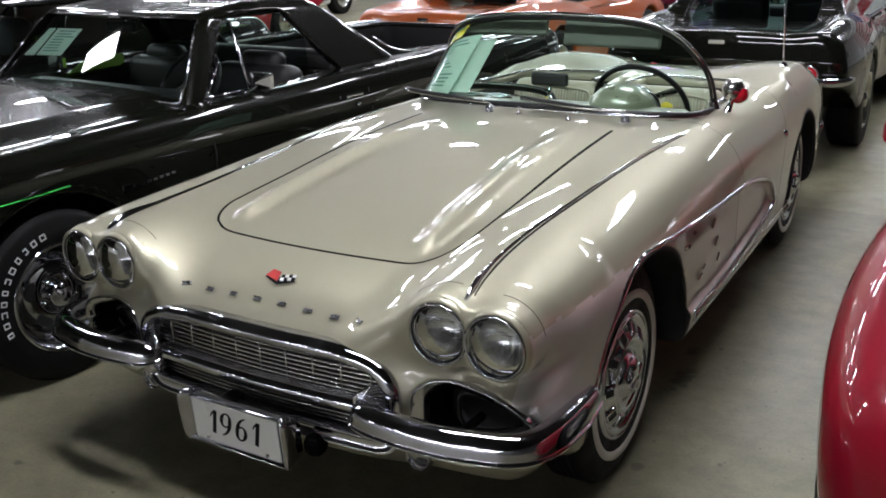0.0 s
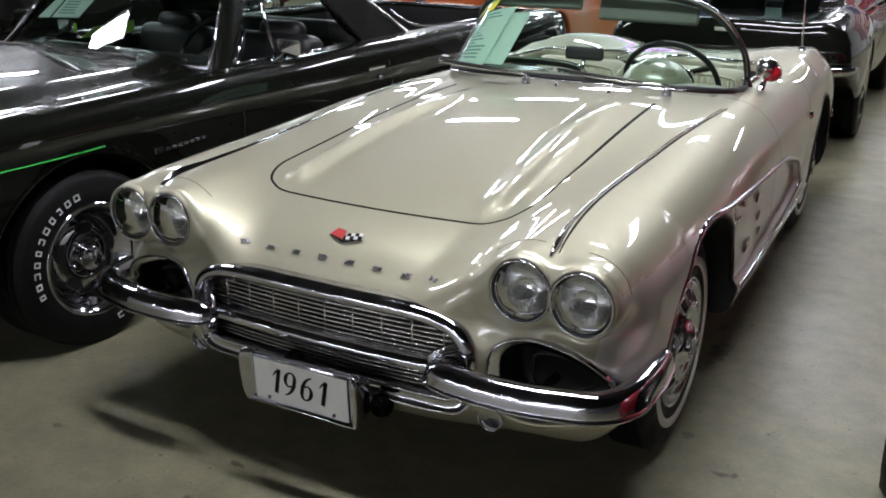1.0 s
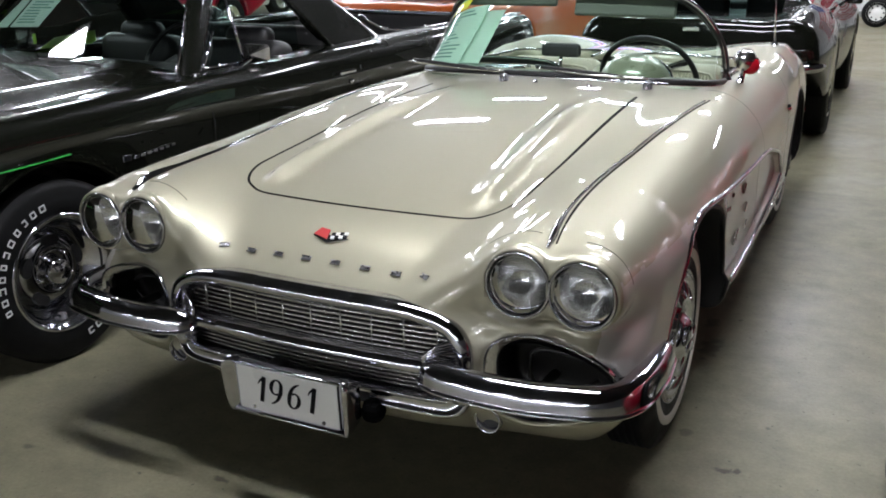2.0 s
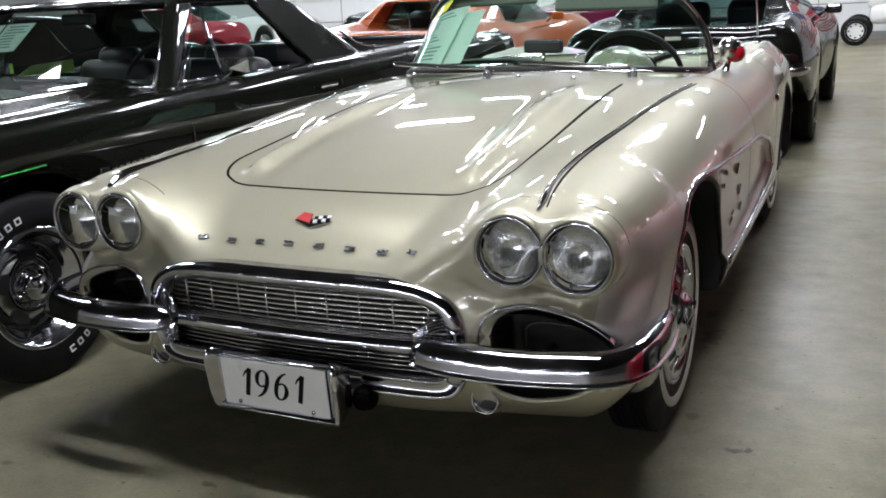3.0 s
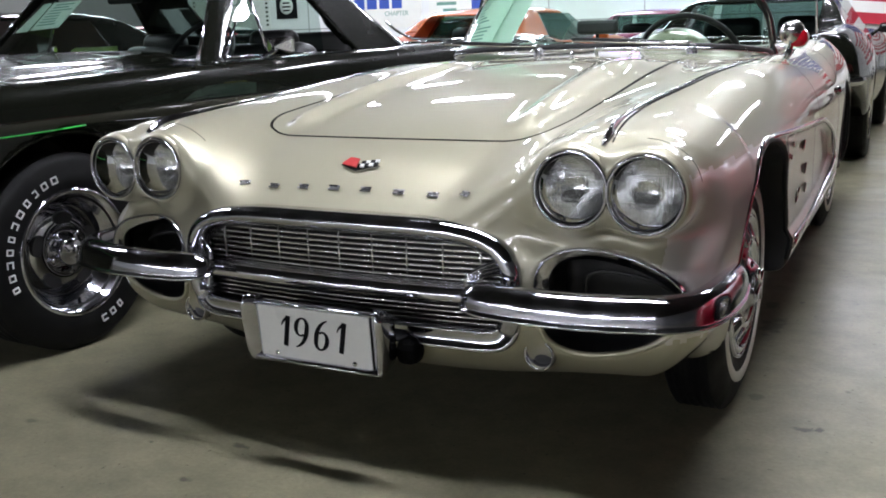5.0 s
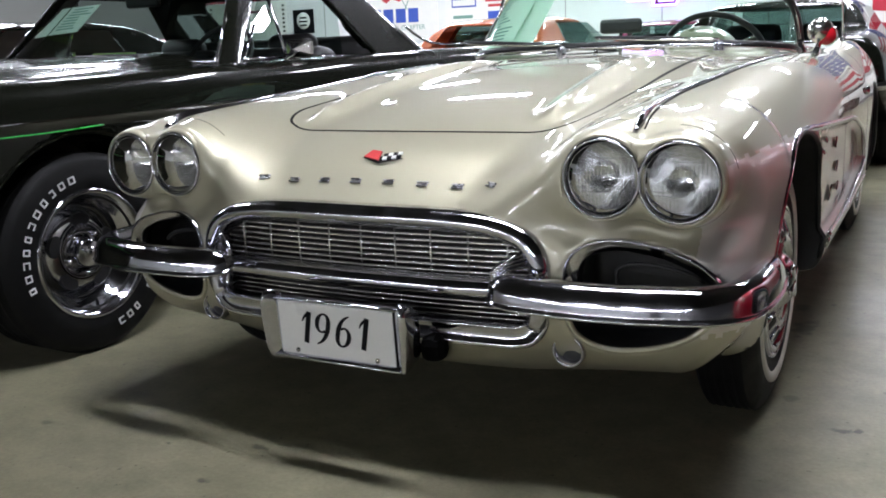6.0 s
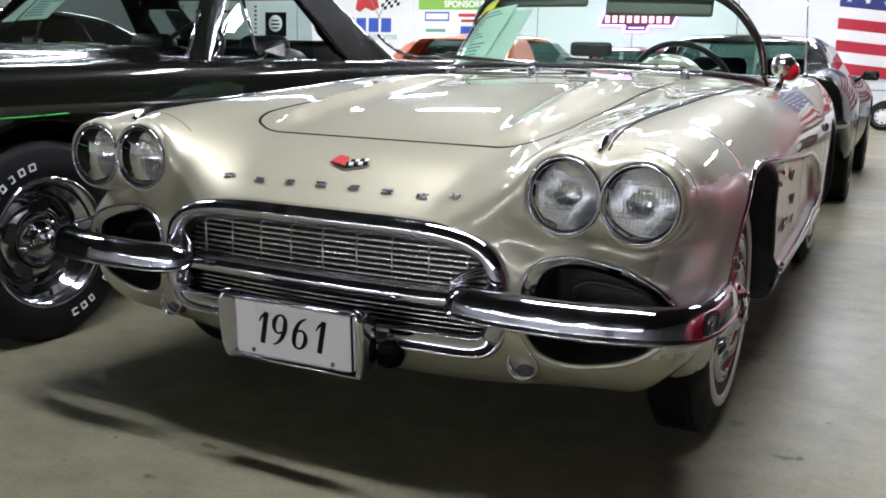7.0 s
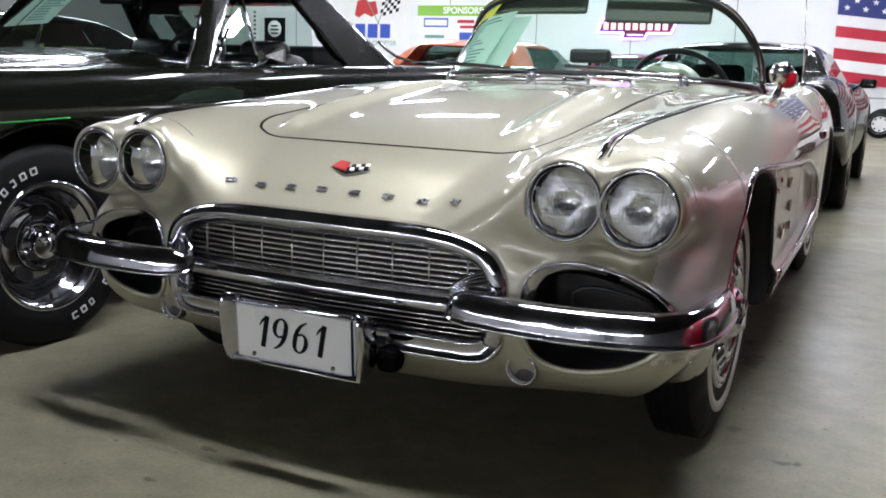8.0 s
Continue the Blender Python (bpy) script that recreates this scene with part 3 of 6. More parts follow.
solid_parts(roadster, cv_v, cv_q, cv_split, "body_shell", {
    "body_shell": (M_FAWN, "fawn beige metallic fibreglass shell"), "hood": (M_FAWN, "fawn hood with two raised windsplits"), "side_cove": (M_COVE, "pale silver side cove", ((-1, 9),)),
    "grille_recess": (M_DARK, ""), "air_scoop": (M_VINYL_BLACK, "black air scoop", ((-1, 9),)), "wheel_housing": (M_DARK, "", ((-1, 1.3), (1.3, 9))), "cockpit_tub": (M_CARPET, "dark carpeted cockpit"),
    "lamp_bowl": (M_DARK, "", ((-1, 9),)), "underside": (M_DARK, "")}, cv_body)


def on_body(points, lift=0.0):
    """Points dropped onto the roadster's shell, lifted along its normal."""
    p = settle(points, cv_body, 12, 0.02)
    e = 1e-3
    x, y, z = np.abs(p[:, 0]), p[:, 1], p[:, 2]
    s = np.where(p[:, 0] < 0, -1, 1)
    n = np.stack([(cv_body(x + e, y, z) - cv_body(x - e, y, z)) * s, cv_body(x, y + e, z) - cv_body(x, y - e, z), cv_body(x, y, z + e) - cv_body(x, y, z - e)], 1)
    n /= np.linalg.norm(n, axis=1)[:, None] + 1e-9
    return p + n * lift, n


def strip_on_body(name, points, width, lift, mat, parent, label="", count=60, closed=False, taper=None, peaked=False):
    """A half-round strip laid along the shell through rough points."""
    path, n = on_body(curve_through(points, count, closed), 0.0)
    a = np.linspace(0, 2 * np.pi, 10, endpoint=False)
    sec = np.stack([width / 2 * np.cos(a), lift * np.sin(a)], 1)
    if peaked:
        sec = np.array([(width / 2, 0), (width * 0.16, lift * 0.85), (0, lift), (-width * 0.16, lift * 0.85), (-width / 2, 0), (-width / 2, -lift / 2), (width / 2, -lift / 2)])
    v, f = sweep(path, sec, taper, closed, n)
    return link(name, grid_mesh(name, v, f), mat, parent, label)


def both(points, s):
    return [(x * s, y, z) for x, y, z in points]


# shut lines of the hood and doors
hl = [(cv_hood_edge(np.array([y]))[0], y, 0.85) for y in (0.93, 0.6, 0.3, 0.0, -0.12, -0.18)]
hl = [(x, y, float(cv_top(np.array([x]), np.array([y]))[0])) for x, y, _ in hl]
hf = [(x, float(cv_hood_front(np.array([abs(x)]))[0]), 0) for x in (0.345, 0.30, 0.2, 0.1, 0.0)]
hf = [(x, y, float(cv_top(np.array([x]), np.array([y]))[0])) for x, y, _ in hf]
right_half = hl + [(0.421, -0.235, 0.745), (0.398, -0.274, 0.735), (0.372, -0.291, 0.73)] + hf
loop = right_half + [(-x, y, z) for x, y, z in right_half[-2::-1]]
strip_on_body("hood_shut_line", loop, 0.011, 0.0016, M_GAP, roadster, "dark gap round the hood", 240, taper=np.interp(np.linspace(0, 1, 240), (0, 0.02, 0.18, 0.33, 0.67, 0.82, 0.98, 1), (1.0, 1.15, 1.0, 0.72, 0.72, 1.0, 1.15, 1.0)))
for s in (-1, 1):
    spear = [(0.622, -0.515, 0.76), (0.60, -0.3, 0.79), (0.594, -0.09, 0.81), (0.605, 0.2, 0.82), (0.618, 0.485, 0.835), (0.648, 0.99, 0.85)]
    # black strip laid just outboard of the chrome spear
    strip_on_body("spear_dark_strip", both([(x + 0.003, y + 0.025, z) for x, y, z in spear], s), 0.0090, 0.002, M_GAP, roadster, "black strip along the fender", 70, taper=np.interp(np.linspace(0, 1, 70), (0, 0.1, 0.4, 1), (0.45, 0.75, 1, 0.8)))
    strip_on_body("fender_spear", both([(x - 0.008, y, z) for x, y, z in spear], s), 0.010, 0.008, M_CHROME, roadster, "thin chrome spear along the fender", 90, taper=np.interp(np.linspace(0, 1, 90), (0, 0.03, 0.07, 0.12, 0.3, 1), (0.9, 2.1, 1.7, 1.0, 0.75, 0.5)), peaked=True)
    for (lx, lz), lo, hi in zip(LAMPS, (75, 12), (150, 100)):
        seam = [(s * (lx + 0.107 * math.cos(t)), -0.47, lz + 0.107 * math.sin(t)) for t in np.radians(np.linspace(lo, hi, 14))]
        strip_on_body("lamp_seam", seam, 0.0022, 0.0005, M_GAP, roadster, "", 24)
    door = [(0.60, 1.22, 0.87), (0.72, 1.22, 0.84), (0.81, 1.22, 0.74), (0.84, 1.22, 0.6), (0.82, 1.22, 0.42), (0.83, 1.23, 0.33)]
    strip_on_body("door_shut_line", both(door, s), 0.0022, 0.0006, M_DARK, roadster, "", 40)
    door = [(0.60, 2.12, 0.87), (0.72, 2.10, 0.84), (0.81, 2.05, 0.74), (0.84, 1.97, 0.6), (0.83, 1.9, 0.42), (0.83, 1.88, 0.33)]
    strip_on_body("door_shut_line", both(door, s), 0.0022, 0.0006, M_DARK, roadster, "", 40)
    rise = [(0.82, -0.203, 0.40), (0.83, -0.178, 0.46), (0.835, -0.113, 0.565), (0.84, -0.025, 0.640), (0.84, 0.08, 0.687), (0.84, 0.21, 0.701)]
    top = [(0.84, y, float(spl(np.array([y]), COVE_Y, COVE_TOP)[0])) for y in np.linspace(0.37, 1.78, 12)]
    low = [(0.84, y, float(spl(np.array([y]), COVE_LOW_Y, COVE_LOW)[0])) for y in np.linspace(1.78, 0.62, 10)]
    strip_on_body("cove_trim", both(rise + top + [(0.84, 1.812, 0.44)] + low, s), 0.017, 0.009, M_CHROME, roadster, "chrome strip along the arch and round the side cove", 150)
    for cy, a, b in ((0.165, 0.4196, 0.378), (2.591, 0.362, 0.362)):
        edge = [(0.0, cy + a * math.cos(t), (0.315 if cy < 1 else 0.335) + b * math.sin(t)) for t in np.radians(np.linspace(-4, 180, 40))]
        edge = [(float(cv_side(np.array([y]), np.array([z]))[0]) - 0.006, y, z) for _, y, z in edge]
        tube("arch_welt", both(edge, s), 0.0075, M_DARK, roadster, "", up=(1, 0, 0), count=8)
    sill = [(0.83, 0.64, 0.325), (0.83, 1.2, 0.315), (0.83, 1.8, 0.33), (0.83, 2.15, 0.32)]
    strip_on_body("sill_trim", both(sill, s), 0.03, 0.006, M_ALU, roadster, "bright sill strip", 40)


# headlamps
def head_lamp(x, z, y=-0.545):
    lamp = link("headlamp", grid_mesh("headlamp", *sweep([(x + 0.0765 * math.cos(t), y - 0.006, z + 0.0765 * math.sin(t)) for t in np.linspace(0, 2 * np.pi, 40, endpoint=False)], ring(0.0032, 8), None, True, (0, 1, 0))), M_CHROME, roadster, "round headlamp with chrome rim")
    lathe("bezel", [(0.0792, 0.004), (0.0808, -0.008), (0.0848, -0.0075), (0.0895, 0.008)], M_FAWN, lamp, "fawn painted bezel", 40, "y", (x, y + 0.004, z))
    lathe("dark_gasket", [(0.0775, 0.002), (0.0784, -0.0088), (0.0804, -0.0088), (0.0808, 0.004)], M_DARK, lamp, "", 40, "y", (x, y + 0.004, z))
    lathe("reflector", [(0.0005, 0.062), (0.012, 0.0604), (0.024, 0.0555), (0.036, 0.0475), (0.048, 0.036), (0.059, 0.0225), (0.068, 0.0095), (0.0750, -0.002)], M_REFLECTOR, lamp, "", 32, "y", (x, y + 0.004, z))
    lathe("lens", [(0.0744, 0.002), (0.066, -0.008), (0.045, -0.016), (0.02, -0.0195), (0.0005, -0.020)], M_LENS, lamp, "clear fluted glass lens", 32, "y", (x, y, z))
    for k in range(-9, 10):
        u = k * 0.0074
        r = math.sqrt(max(0.071 ** 2 - u * u, 1e-6))
        lo, hi = -r, r * (0.55 if abs(k) < 6 else 0.9)
        path = [(x + u, y - 0.013 + 0.014 * (u * u + v * v) / 0.07 ** 2, z + v) for v in np.linspace(lo, hi, 7)]
        tube("lens_flute", path, 0.0011, M_FLUTE, lamp, "", count=6)
    for v in (-0.018, -0.026, 0.040):
        r = math.sqrt(0.070 ** 2 - v * v)
        tube("lens_rib", [(x + u, y - 0.014 + 0.014 * (u * u + v * v) / 0.07 ** 2, z + v) for u in np.linspace(-r * 0.85, r * 0.85, 9)], 0.0018, M_FLUTE, lamp, "", count=6)
    return lamp


for s in (-1, 1):
    for lx, lz in LAMPS:
        head_lamp(lx * s, lz)


# front bumpers
def blade(h, d):
    """A bumper's section: a bulging face with a flat lower lip."""
    a = np.linspace(0, 2 * np.pi, 20, endpoint=False)
    return np.stack([d * np.sign(np.cos(a)) * np.abs(np.cos(a)) ** 0.8, h * np.sign(np.sin(a)) * np.abs(np.sin(a)) ** 0.75], 1)


def mirrored(section, s):
    """A section for the car's side s: flipped outward for the other side."""
    return [(u * s, v) for u, v in section][::s]


FACE = [(-0.030, 0.026), (-0.018, 0.034), (-0.004, 0.036), (0.009, 0.032), (0.019, 0.023), (0.026, 0.010), (0.0295, -0.004), (0.0305, -0.016), (0.0315, -0.0215), (0.0355, -0.0225), (0.0365, -0.0255), (0.0350, -0.0285), (0.029, -0.0305), (0.010, -0.032), (-0.022, -0.030), (-0.031, -0.010)]
for s in (-1, 1):
    way = [(0.350, -0.598, 0.447), (0.372, -0.628, 0.445), (0.43, -0.640, 0.444), (0.52, -0.646, 0.444), (0.62, -0.641, 0.444), (0.70, -0.623, 0.444), (0.765, -0.603, 0.444), (0.812, -0.562, 0.444), (0.834, -0.49, 0.444), (0.840, -0.40, 0.444), (0.840, -0.30, 0.445), (0.836, -0.235, 0.446)]
    path = curve_through(both(way, s), 72)
    size = np.interp(np.linspace(0, 1, 72), (0, 0.02, 0.05, 0.10, 0.5, 0.85, 0.97, 1), (0.30, 0.70, 0.92, 1.0, 1.03, 1.0, 0.78, 0.35))
    tube("front_bumper", path, 0.04, M_CHROME, roadster, "curved chrome front bumper blade", sizes=size, section=mirrored(FACE, s))
    for k in range(4):
        tube("bumper_wing", curve_through(both([(0.345, -0.612, 0.462 + 0.004 * k), (0.358, -0.606, 0.474 + 0.005 * k), (0.384, -0.592, 0.484 + 0.007 * k), (0.418, -0.568, 0.486 + 0.010 * k)], s), 18), 0.0058, M_CHROME, roadster, "ribbed chrome end of the bumper", sizes=np.linspace(1.1, 0.6, 18))
    for k in (0.45, 0.62):
        tube("bumper_bracket", [(s * k, -0.63, 0.425), (s * k, -0.45, 0.42)], 0.012, M_DARK, roadster)

# grille surround, bars and slats
sur = []
for t in np.linspace(math.radians(-22), math.radians(202), 60):
    c, q = math.cos(t), math.sin(t)
    x = 0.428 * np.sign(c) * abs(c) ** 0.42
    z = 0.438 + 0.133 * np.sign(q) * abs(q) ** 0.55
    sur.append((x, float(cv_front(np.array([abs(x)]), np.array([z]))[0]) - 0.012, z))
BAND = [(0.026, -0.050), (0.027, -0.004), (0.024, 0.006), (0.016, 0.013), (0.007, 0.0165), (0.0, 0.0175), (-0.006, 0.0155), (-0.013, 0.008), (-0.020, -0.004), (-0.0245, -0.018), (-0.025, -0.040), (0.0, -0.050)]
tube("grille_surround", curve_through(sur, 110), 0.02, M_CHROME, roadster, "heavy chrome grille surround with a ridge", up=(0, -1, 0), section=BAND)
for k in range(8):
    z = 0.547 - k * 0.0128
    w = 0.418 * (1 - max(0, (z - 0.47) / 0.09) ** 4 * 0.25)
    path = [(x, float(cv_front(np.array([abs(x)]), np.array([z]))[0]) + 0.024, z) for x in np.linspace(-w, w, 25)]
    tube("grille_bar", path, 0.0036, M_ALU, roadster, "", count=8)
for k in range(-4, 5):
    x = k * 0.088
    yq = float(cv_front(np.array([abs(x)]), np.array([0.47]))[0]) + 0.022
    tube("grille_divider", [(x, yq, 0.44), (x, yq, 0.552)], 0.003, M_ALU, roadster, "", count=6, up=(1, 0, 0))
def nose_line(z, wide, out, count=31):
    return [(x, float(cv_front(np.array([abs(x)]), np.array([0.42]))[0]) + out, z) for x in np.linspace(-wide, wide, count)]


SHELF = [(-0.030, 0.020), (-0.014, 0.023), (0.002, 0.020), (0.013, 0.012), (0.018, 0.002), (0.019, -0.008), (0.016, -0.015), (0.008, -0.020), (-0.030, -0.022)]
tube("lower_grille_bar", nose_line(0.430, 0.40, 0.004), 0.02, M_CHROME, roadster, "broad chrome bar across the grille", section=SHELF)
for k in range(5):
    tube("grille_bar", nose_line(0.404 - k * 0.0112, 0.40, 0.026, 21), 0.0026, M_ALU, roadster, "", count=6)
# the chrome band under the grille turns up into the bumpers at both ends
band = [(0.420, -0.562, 0.410), (0.424, -0.566, 0.372), (0.410, -0.574, 0.343), (0.378, -0.580, 0.333), (0.30, -0.586, 0.332), (0.15, -0.592, 0.332)]
band = [(-x, y, z) for x, y, z in band] + [(0.0, -0.594, 0.332)] + band[::-1]
TROUGH = [(0.024, -0.030), (0.0255, -0.004), (0.021, 0.005), (0.015, 0.003), (0.010, -0.004), (-0.012, -0.004), (-0.017, 0.003), (-0.0225, 0.004), (-0.0255, -0.004), (-0.024, -0.030)]
tube("grille_band", curve_through(band, 120), 0.02, M_CHROME, roadster, "broad chrome band under the grille with a groove", up=(0, -1, 0), section=TROUGH)

# the display plate in its chrome holder
holder = tagged(new("plate_holder"), "", "")
holder.parent = roadster
holder.matrix_basis = pose(-0.001, -0.689, 0.329, 4, 0, 0)
bm = bmesh.new()
block(bm, (0, 0.006, 0), (0.300, 0.004, 0.124), 0.0015)
part("plate", bm, M_PLATE, holder, "white plate with the black numerals 1961")
box("plate_back", (0, 0.022, 0.0), (0.31, 0.024, 0.135), M_DARK, holder, "", 0.008)
LOW_RAIL = [(-0.012, 0.006), (0.004, 0.006), (0.011, 0.001), (0.011, -0.004), (0.004, -0.008), (-0.03, -0.008)]
tube("holder_frame", [(-0.165, 0.006, -0.066), (0.0, 0.006, -0.066), (0.165, 0.006, -0.066)], 0.007, M_CHROME, holder, "chrome lower rail of the holder", section=LOW_RAIL)
tube("holder_frame", [(-0.160, 0.008, 0.066), (0.160, 0.008, 0.066)], 0.0045, M_CHROME, holder)
CHEEK = [(-0.013, -0.006), (-0.006, 0.000), (0.004, 0.010), (0.011, 0.016), (0.016, 0.018), (0.021, 0.014), (0.0235, 0.004), (0.0235, -0.020), (0.020, -0.052), (0.012, -0.060), (-0.010, -0.050)]
for s in (-1, 1):
    rise = curve_through([(s * 0.155, 0.012, -0.072), (s * 0.161, 0.006, -0.055), (s * 0.164, 0.003, 0.0), (s * 0.165, 0.002, 0.058), (s * 0.163, 0.010, 0.082)], 30)
    tube("holder_cheek", rise, 0.02, M_CHROME, holder, "flared chrome cheek of the holder", up=(0, -1, 0), section=mirrored(CHEEK, s), sizes=np.interp(np.linspace(0, 1, 30), (0, 0.08, 0.2, 0.85, 0.95, 1), (0.45, 0.85, 1.0, 1.0, 0.8, 0.35)))
    lathe("screw", [(0.0005, -0.003), (0.005, -0.002), (0.006, 0.002)], M_ALU, holder, "", 12, "y", (s * 0.105 + 0.0, 0.003, -0.051))
box("plate_bracket", (0.195, 0.095, -0.042), (0.055, 0.06, 0.06), M_GAP, holder, "black bracket behind the plate", 0.02)
box("plate_bracket", (-0.10, 0.075, 0.01), (0.05, 0.12, 0.04), M_DARK, holder, "", 0.01)


def numeral(strokes, at, height):
    """One painted figure of thick and thin pen strokes: each a line of points with a width at every point."""
    verts, faces = [], []
    for points, widths in strokes:
        p = curve_through([((x + 0.20 * z) * height, 0.0, z * height) for x, z in points], 36)
        w = np.interp(np.linspace(0, 1, 36), np.linspace(0, 1, len(widths)), widths) * height / 2
        v, f = sweep(p, [(1, 0), (1, 0.0011), (-1, 0.0011), (-1, 0)], np.stack([w, np.ones(36)], 1), False, (0, -1, 0))
        faces += [tuple(k + len(verts) for k in q) for q in f]
        verts += list(v)
    ob = link("numeral", grid_mesh("numeral", verts, faces), M_INK, holder, "black numeral", False)
    ob.matrix_basis = pose(at, 0.0034, 0.006, 0, 0, 0)


bowl = [(0.205 * math.cos(t), 0.19 + 0.29 * math.sin(t)) for t in np.radians(np.linspace(-8, 300, 15))]
bowl_wide = [0.05 + 0.10 * abs(math.cos(t)) ** 1.3 for t in np.radians(np.linspace(-8, 300, 15))]
ONE = [([(0.0, -0.5), (0.0, 0.0), (0.0, 0.5)], (0.165, 0.165, 0.165)), ([(0.03, 0.46), (-0.09, 0.40), (-0.17, 0.30), (-0.22, 0.18)], (0.10, 0.09, 0.07, 0.03))]
NINE = [(bowl, bowl_wide), ([(0.205, 0.19), (0.195, -0.05), (0.12, -0.28), (0.0, -0.42), (-0.13, -0.49)], (0.15, 0.155, 0.13, 0.09, 0.04))]
SIX = [([(-x, -z) for x, z in line], wide) for line, wide in NINE]
for figure, at in ((ONE, -0.072), (NINE, -0.033), (SIX, 0.024), (ONE, 0.079)):
    numeral(figure, at, 0.073)

# letters and crossed-flag badge on the nose: plain chrome bars
for k in range(8):
    x = -0.300 + k * 0.0872
    p, n = on_body(np.array([[x, -0.515, 0.637 - 0.006 * (x / 0.3) ** 2]]), 0.002)
    q = Vector(n[0]).to_track_quat("Y", "Z").to_matrix()
    bm = bmesh.new()
    block(bm, p[0], (0.024, 0.003, 0.012), 0.001, q)
    for dz in (-0.0045, 0.0045):
        block(bm, Vector(p[0]) + q @ Vector((0, 0.002, dz)), (0.029, 0.004, 0.0036), 0.0010, q)
    part("nose_letter", bm, M_LETTERING, roadster, "small chrome letter block")
p, n = on_body(np.array([[0.0, -0.472, 0.69]]), 0.003)
q = Vector(n[0]).to_track_quat("Y", "Z").to_matrix()
badge = new("nose_badge")
badge.parent = roadster
badge.matrix_basis = Matrix.Translation(p[0]) @ q.to_4x4() @ Matrix.Diagonal((-1.15, 0.7, 1.15, 1))
badge["label"] = "crossed-flag badge with a red and a chequered flag"
slab("badge_base", [(-0.045, 0.004), (0, -0.014), (0.05, 0.004), (0.02, 0.008), (-0.015, 0.008)], 0.004, M_CHROME, badge)
slab("badge_flag", [(-0.042, 0.006), (-0.004, -0.004), (-0.006, 0.022), (-0.030, 0.026)], 0.004, M_SIGNRED, badge, "red enamel flag", at=(0, 0.003, 0))
for i in range(4):
    for j in range(2):
        slab("badge_square", [(0.004 + i * 0.010, -0.002 + j * 0.009 + i * 0.002), (0.013 + i * 0.010, -0.001 + j * 0.009 + i * 0.002), (0.012 + i * 0.010, 0.007 + j * 0.009 + i * 0.002), (0.003 + i * 0.010, 0.006 + j * 0.009 + i * 0.002)], 0.004, M_INK if (i + j) % 2 else M_PLATE, badge, at=(0, 0.003, 0))

# scoop trim and parking lamps
def scoop_edge(lo, hi, grow, count=48):
    """Points round the scoop's opening, between two angles, set outward by grow."""
    out = []
    for t in np.radians(np.linspace(lo, hi, count)):
        c, q = math.cos(t), math.sin(t)
        u = (0.142 + grow) * math.copysign(abs(c) ** (2 / 2.4), c)
        v = ((0.09 if q > 0 else 0.1) + grow) * math.copysign(abs(q) ** (2 / 2.4), q)
        x = 0.637 + u
        z = 0.435 + (v - 0.17 * (x - 0.635) if v > 0 else v / 0.95 + 0.20 * (x - 0.635))
        out.append((x, float(cv_front(np.array([x]), np.array([z]))[0]), z))
    return np.array(out)


VISOR = [(-0.0140, -0.045), (-0.0138, -0.019), (-0.0115, -0.0145), (-0.002, -0.0075), (0.007, 0.0005), (0.0105, 0.0026), (0.0132, 0.0012), (0.0136, -0.030)]
for s in (-1, 1):
    rim = scoop_edge(-2, 184, 0.003) + np.array([0, -0.003, 0])
    tube("scoop_trim", [(x * s, y, z) for x, y, z in rim], 0.01, M_CHROME, roadster, "broad chrome visor over the air scoop", up=(0, -1, 0), section=mirrored(VISOR, s))
    lip = scoop_edge(190, 350, 0.010) + np.array([0, 0.004, 0])
    tube("scoop_lip", [(x * s, y, z) for x, y, z in lip], 0.007, M_FAWN, roadster, "fawn lower lip of the air scoop", up=(0, -1, 0))
    inner = np.vstack([scoop_edge(30, 175, -0.050, 30), scoop_edge(185, 320, -0.050, 30)]) + np.array([0.012, 0.10, 0])
    tube("scoop_duct", curve_through([(x * s, y, z) for x, y, z in inner], 60), 0.005, M_VINYL_BLACK, roadster, "black duct rim inside the scoop", up=(0, -1, 0))
    px, pz = 0.480, 0.303
    py = float(on_body(np.array([[px, -0.56, pz]]))[0][0][1]) + 0.006
    lathe("parking_lamp", [(0.035, 0.02), (0.035, -0.007), (0.033, -0.010), (0.030, -0.009), (0.028, 0.018)], M_CHROME, roadster, "chrome-ringed parking lamp", 28, "y", (px * s, py, pz))
    lathe("parking_lens", [(0.029, 0.016), (0.02, 0.010), (0.010, 0.006), (0.0005, 0.005)], M_AMBER, roadster, "dark glass lens", 24, "y", (px * s, py, pz))


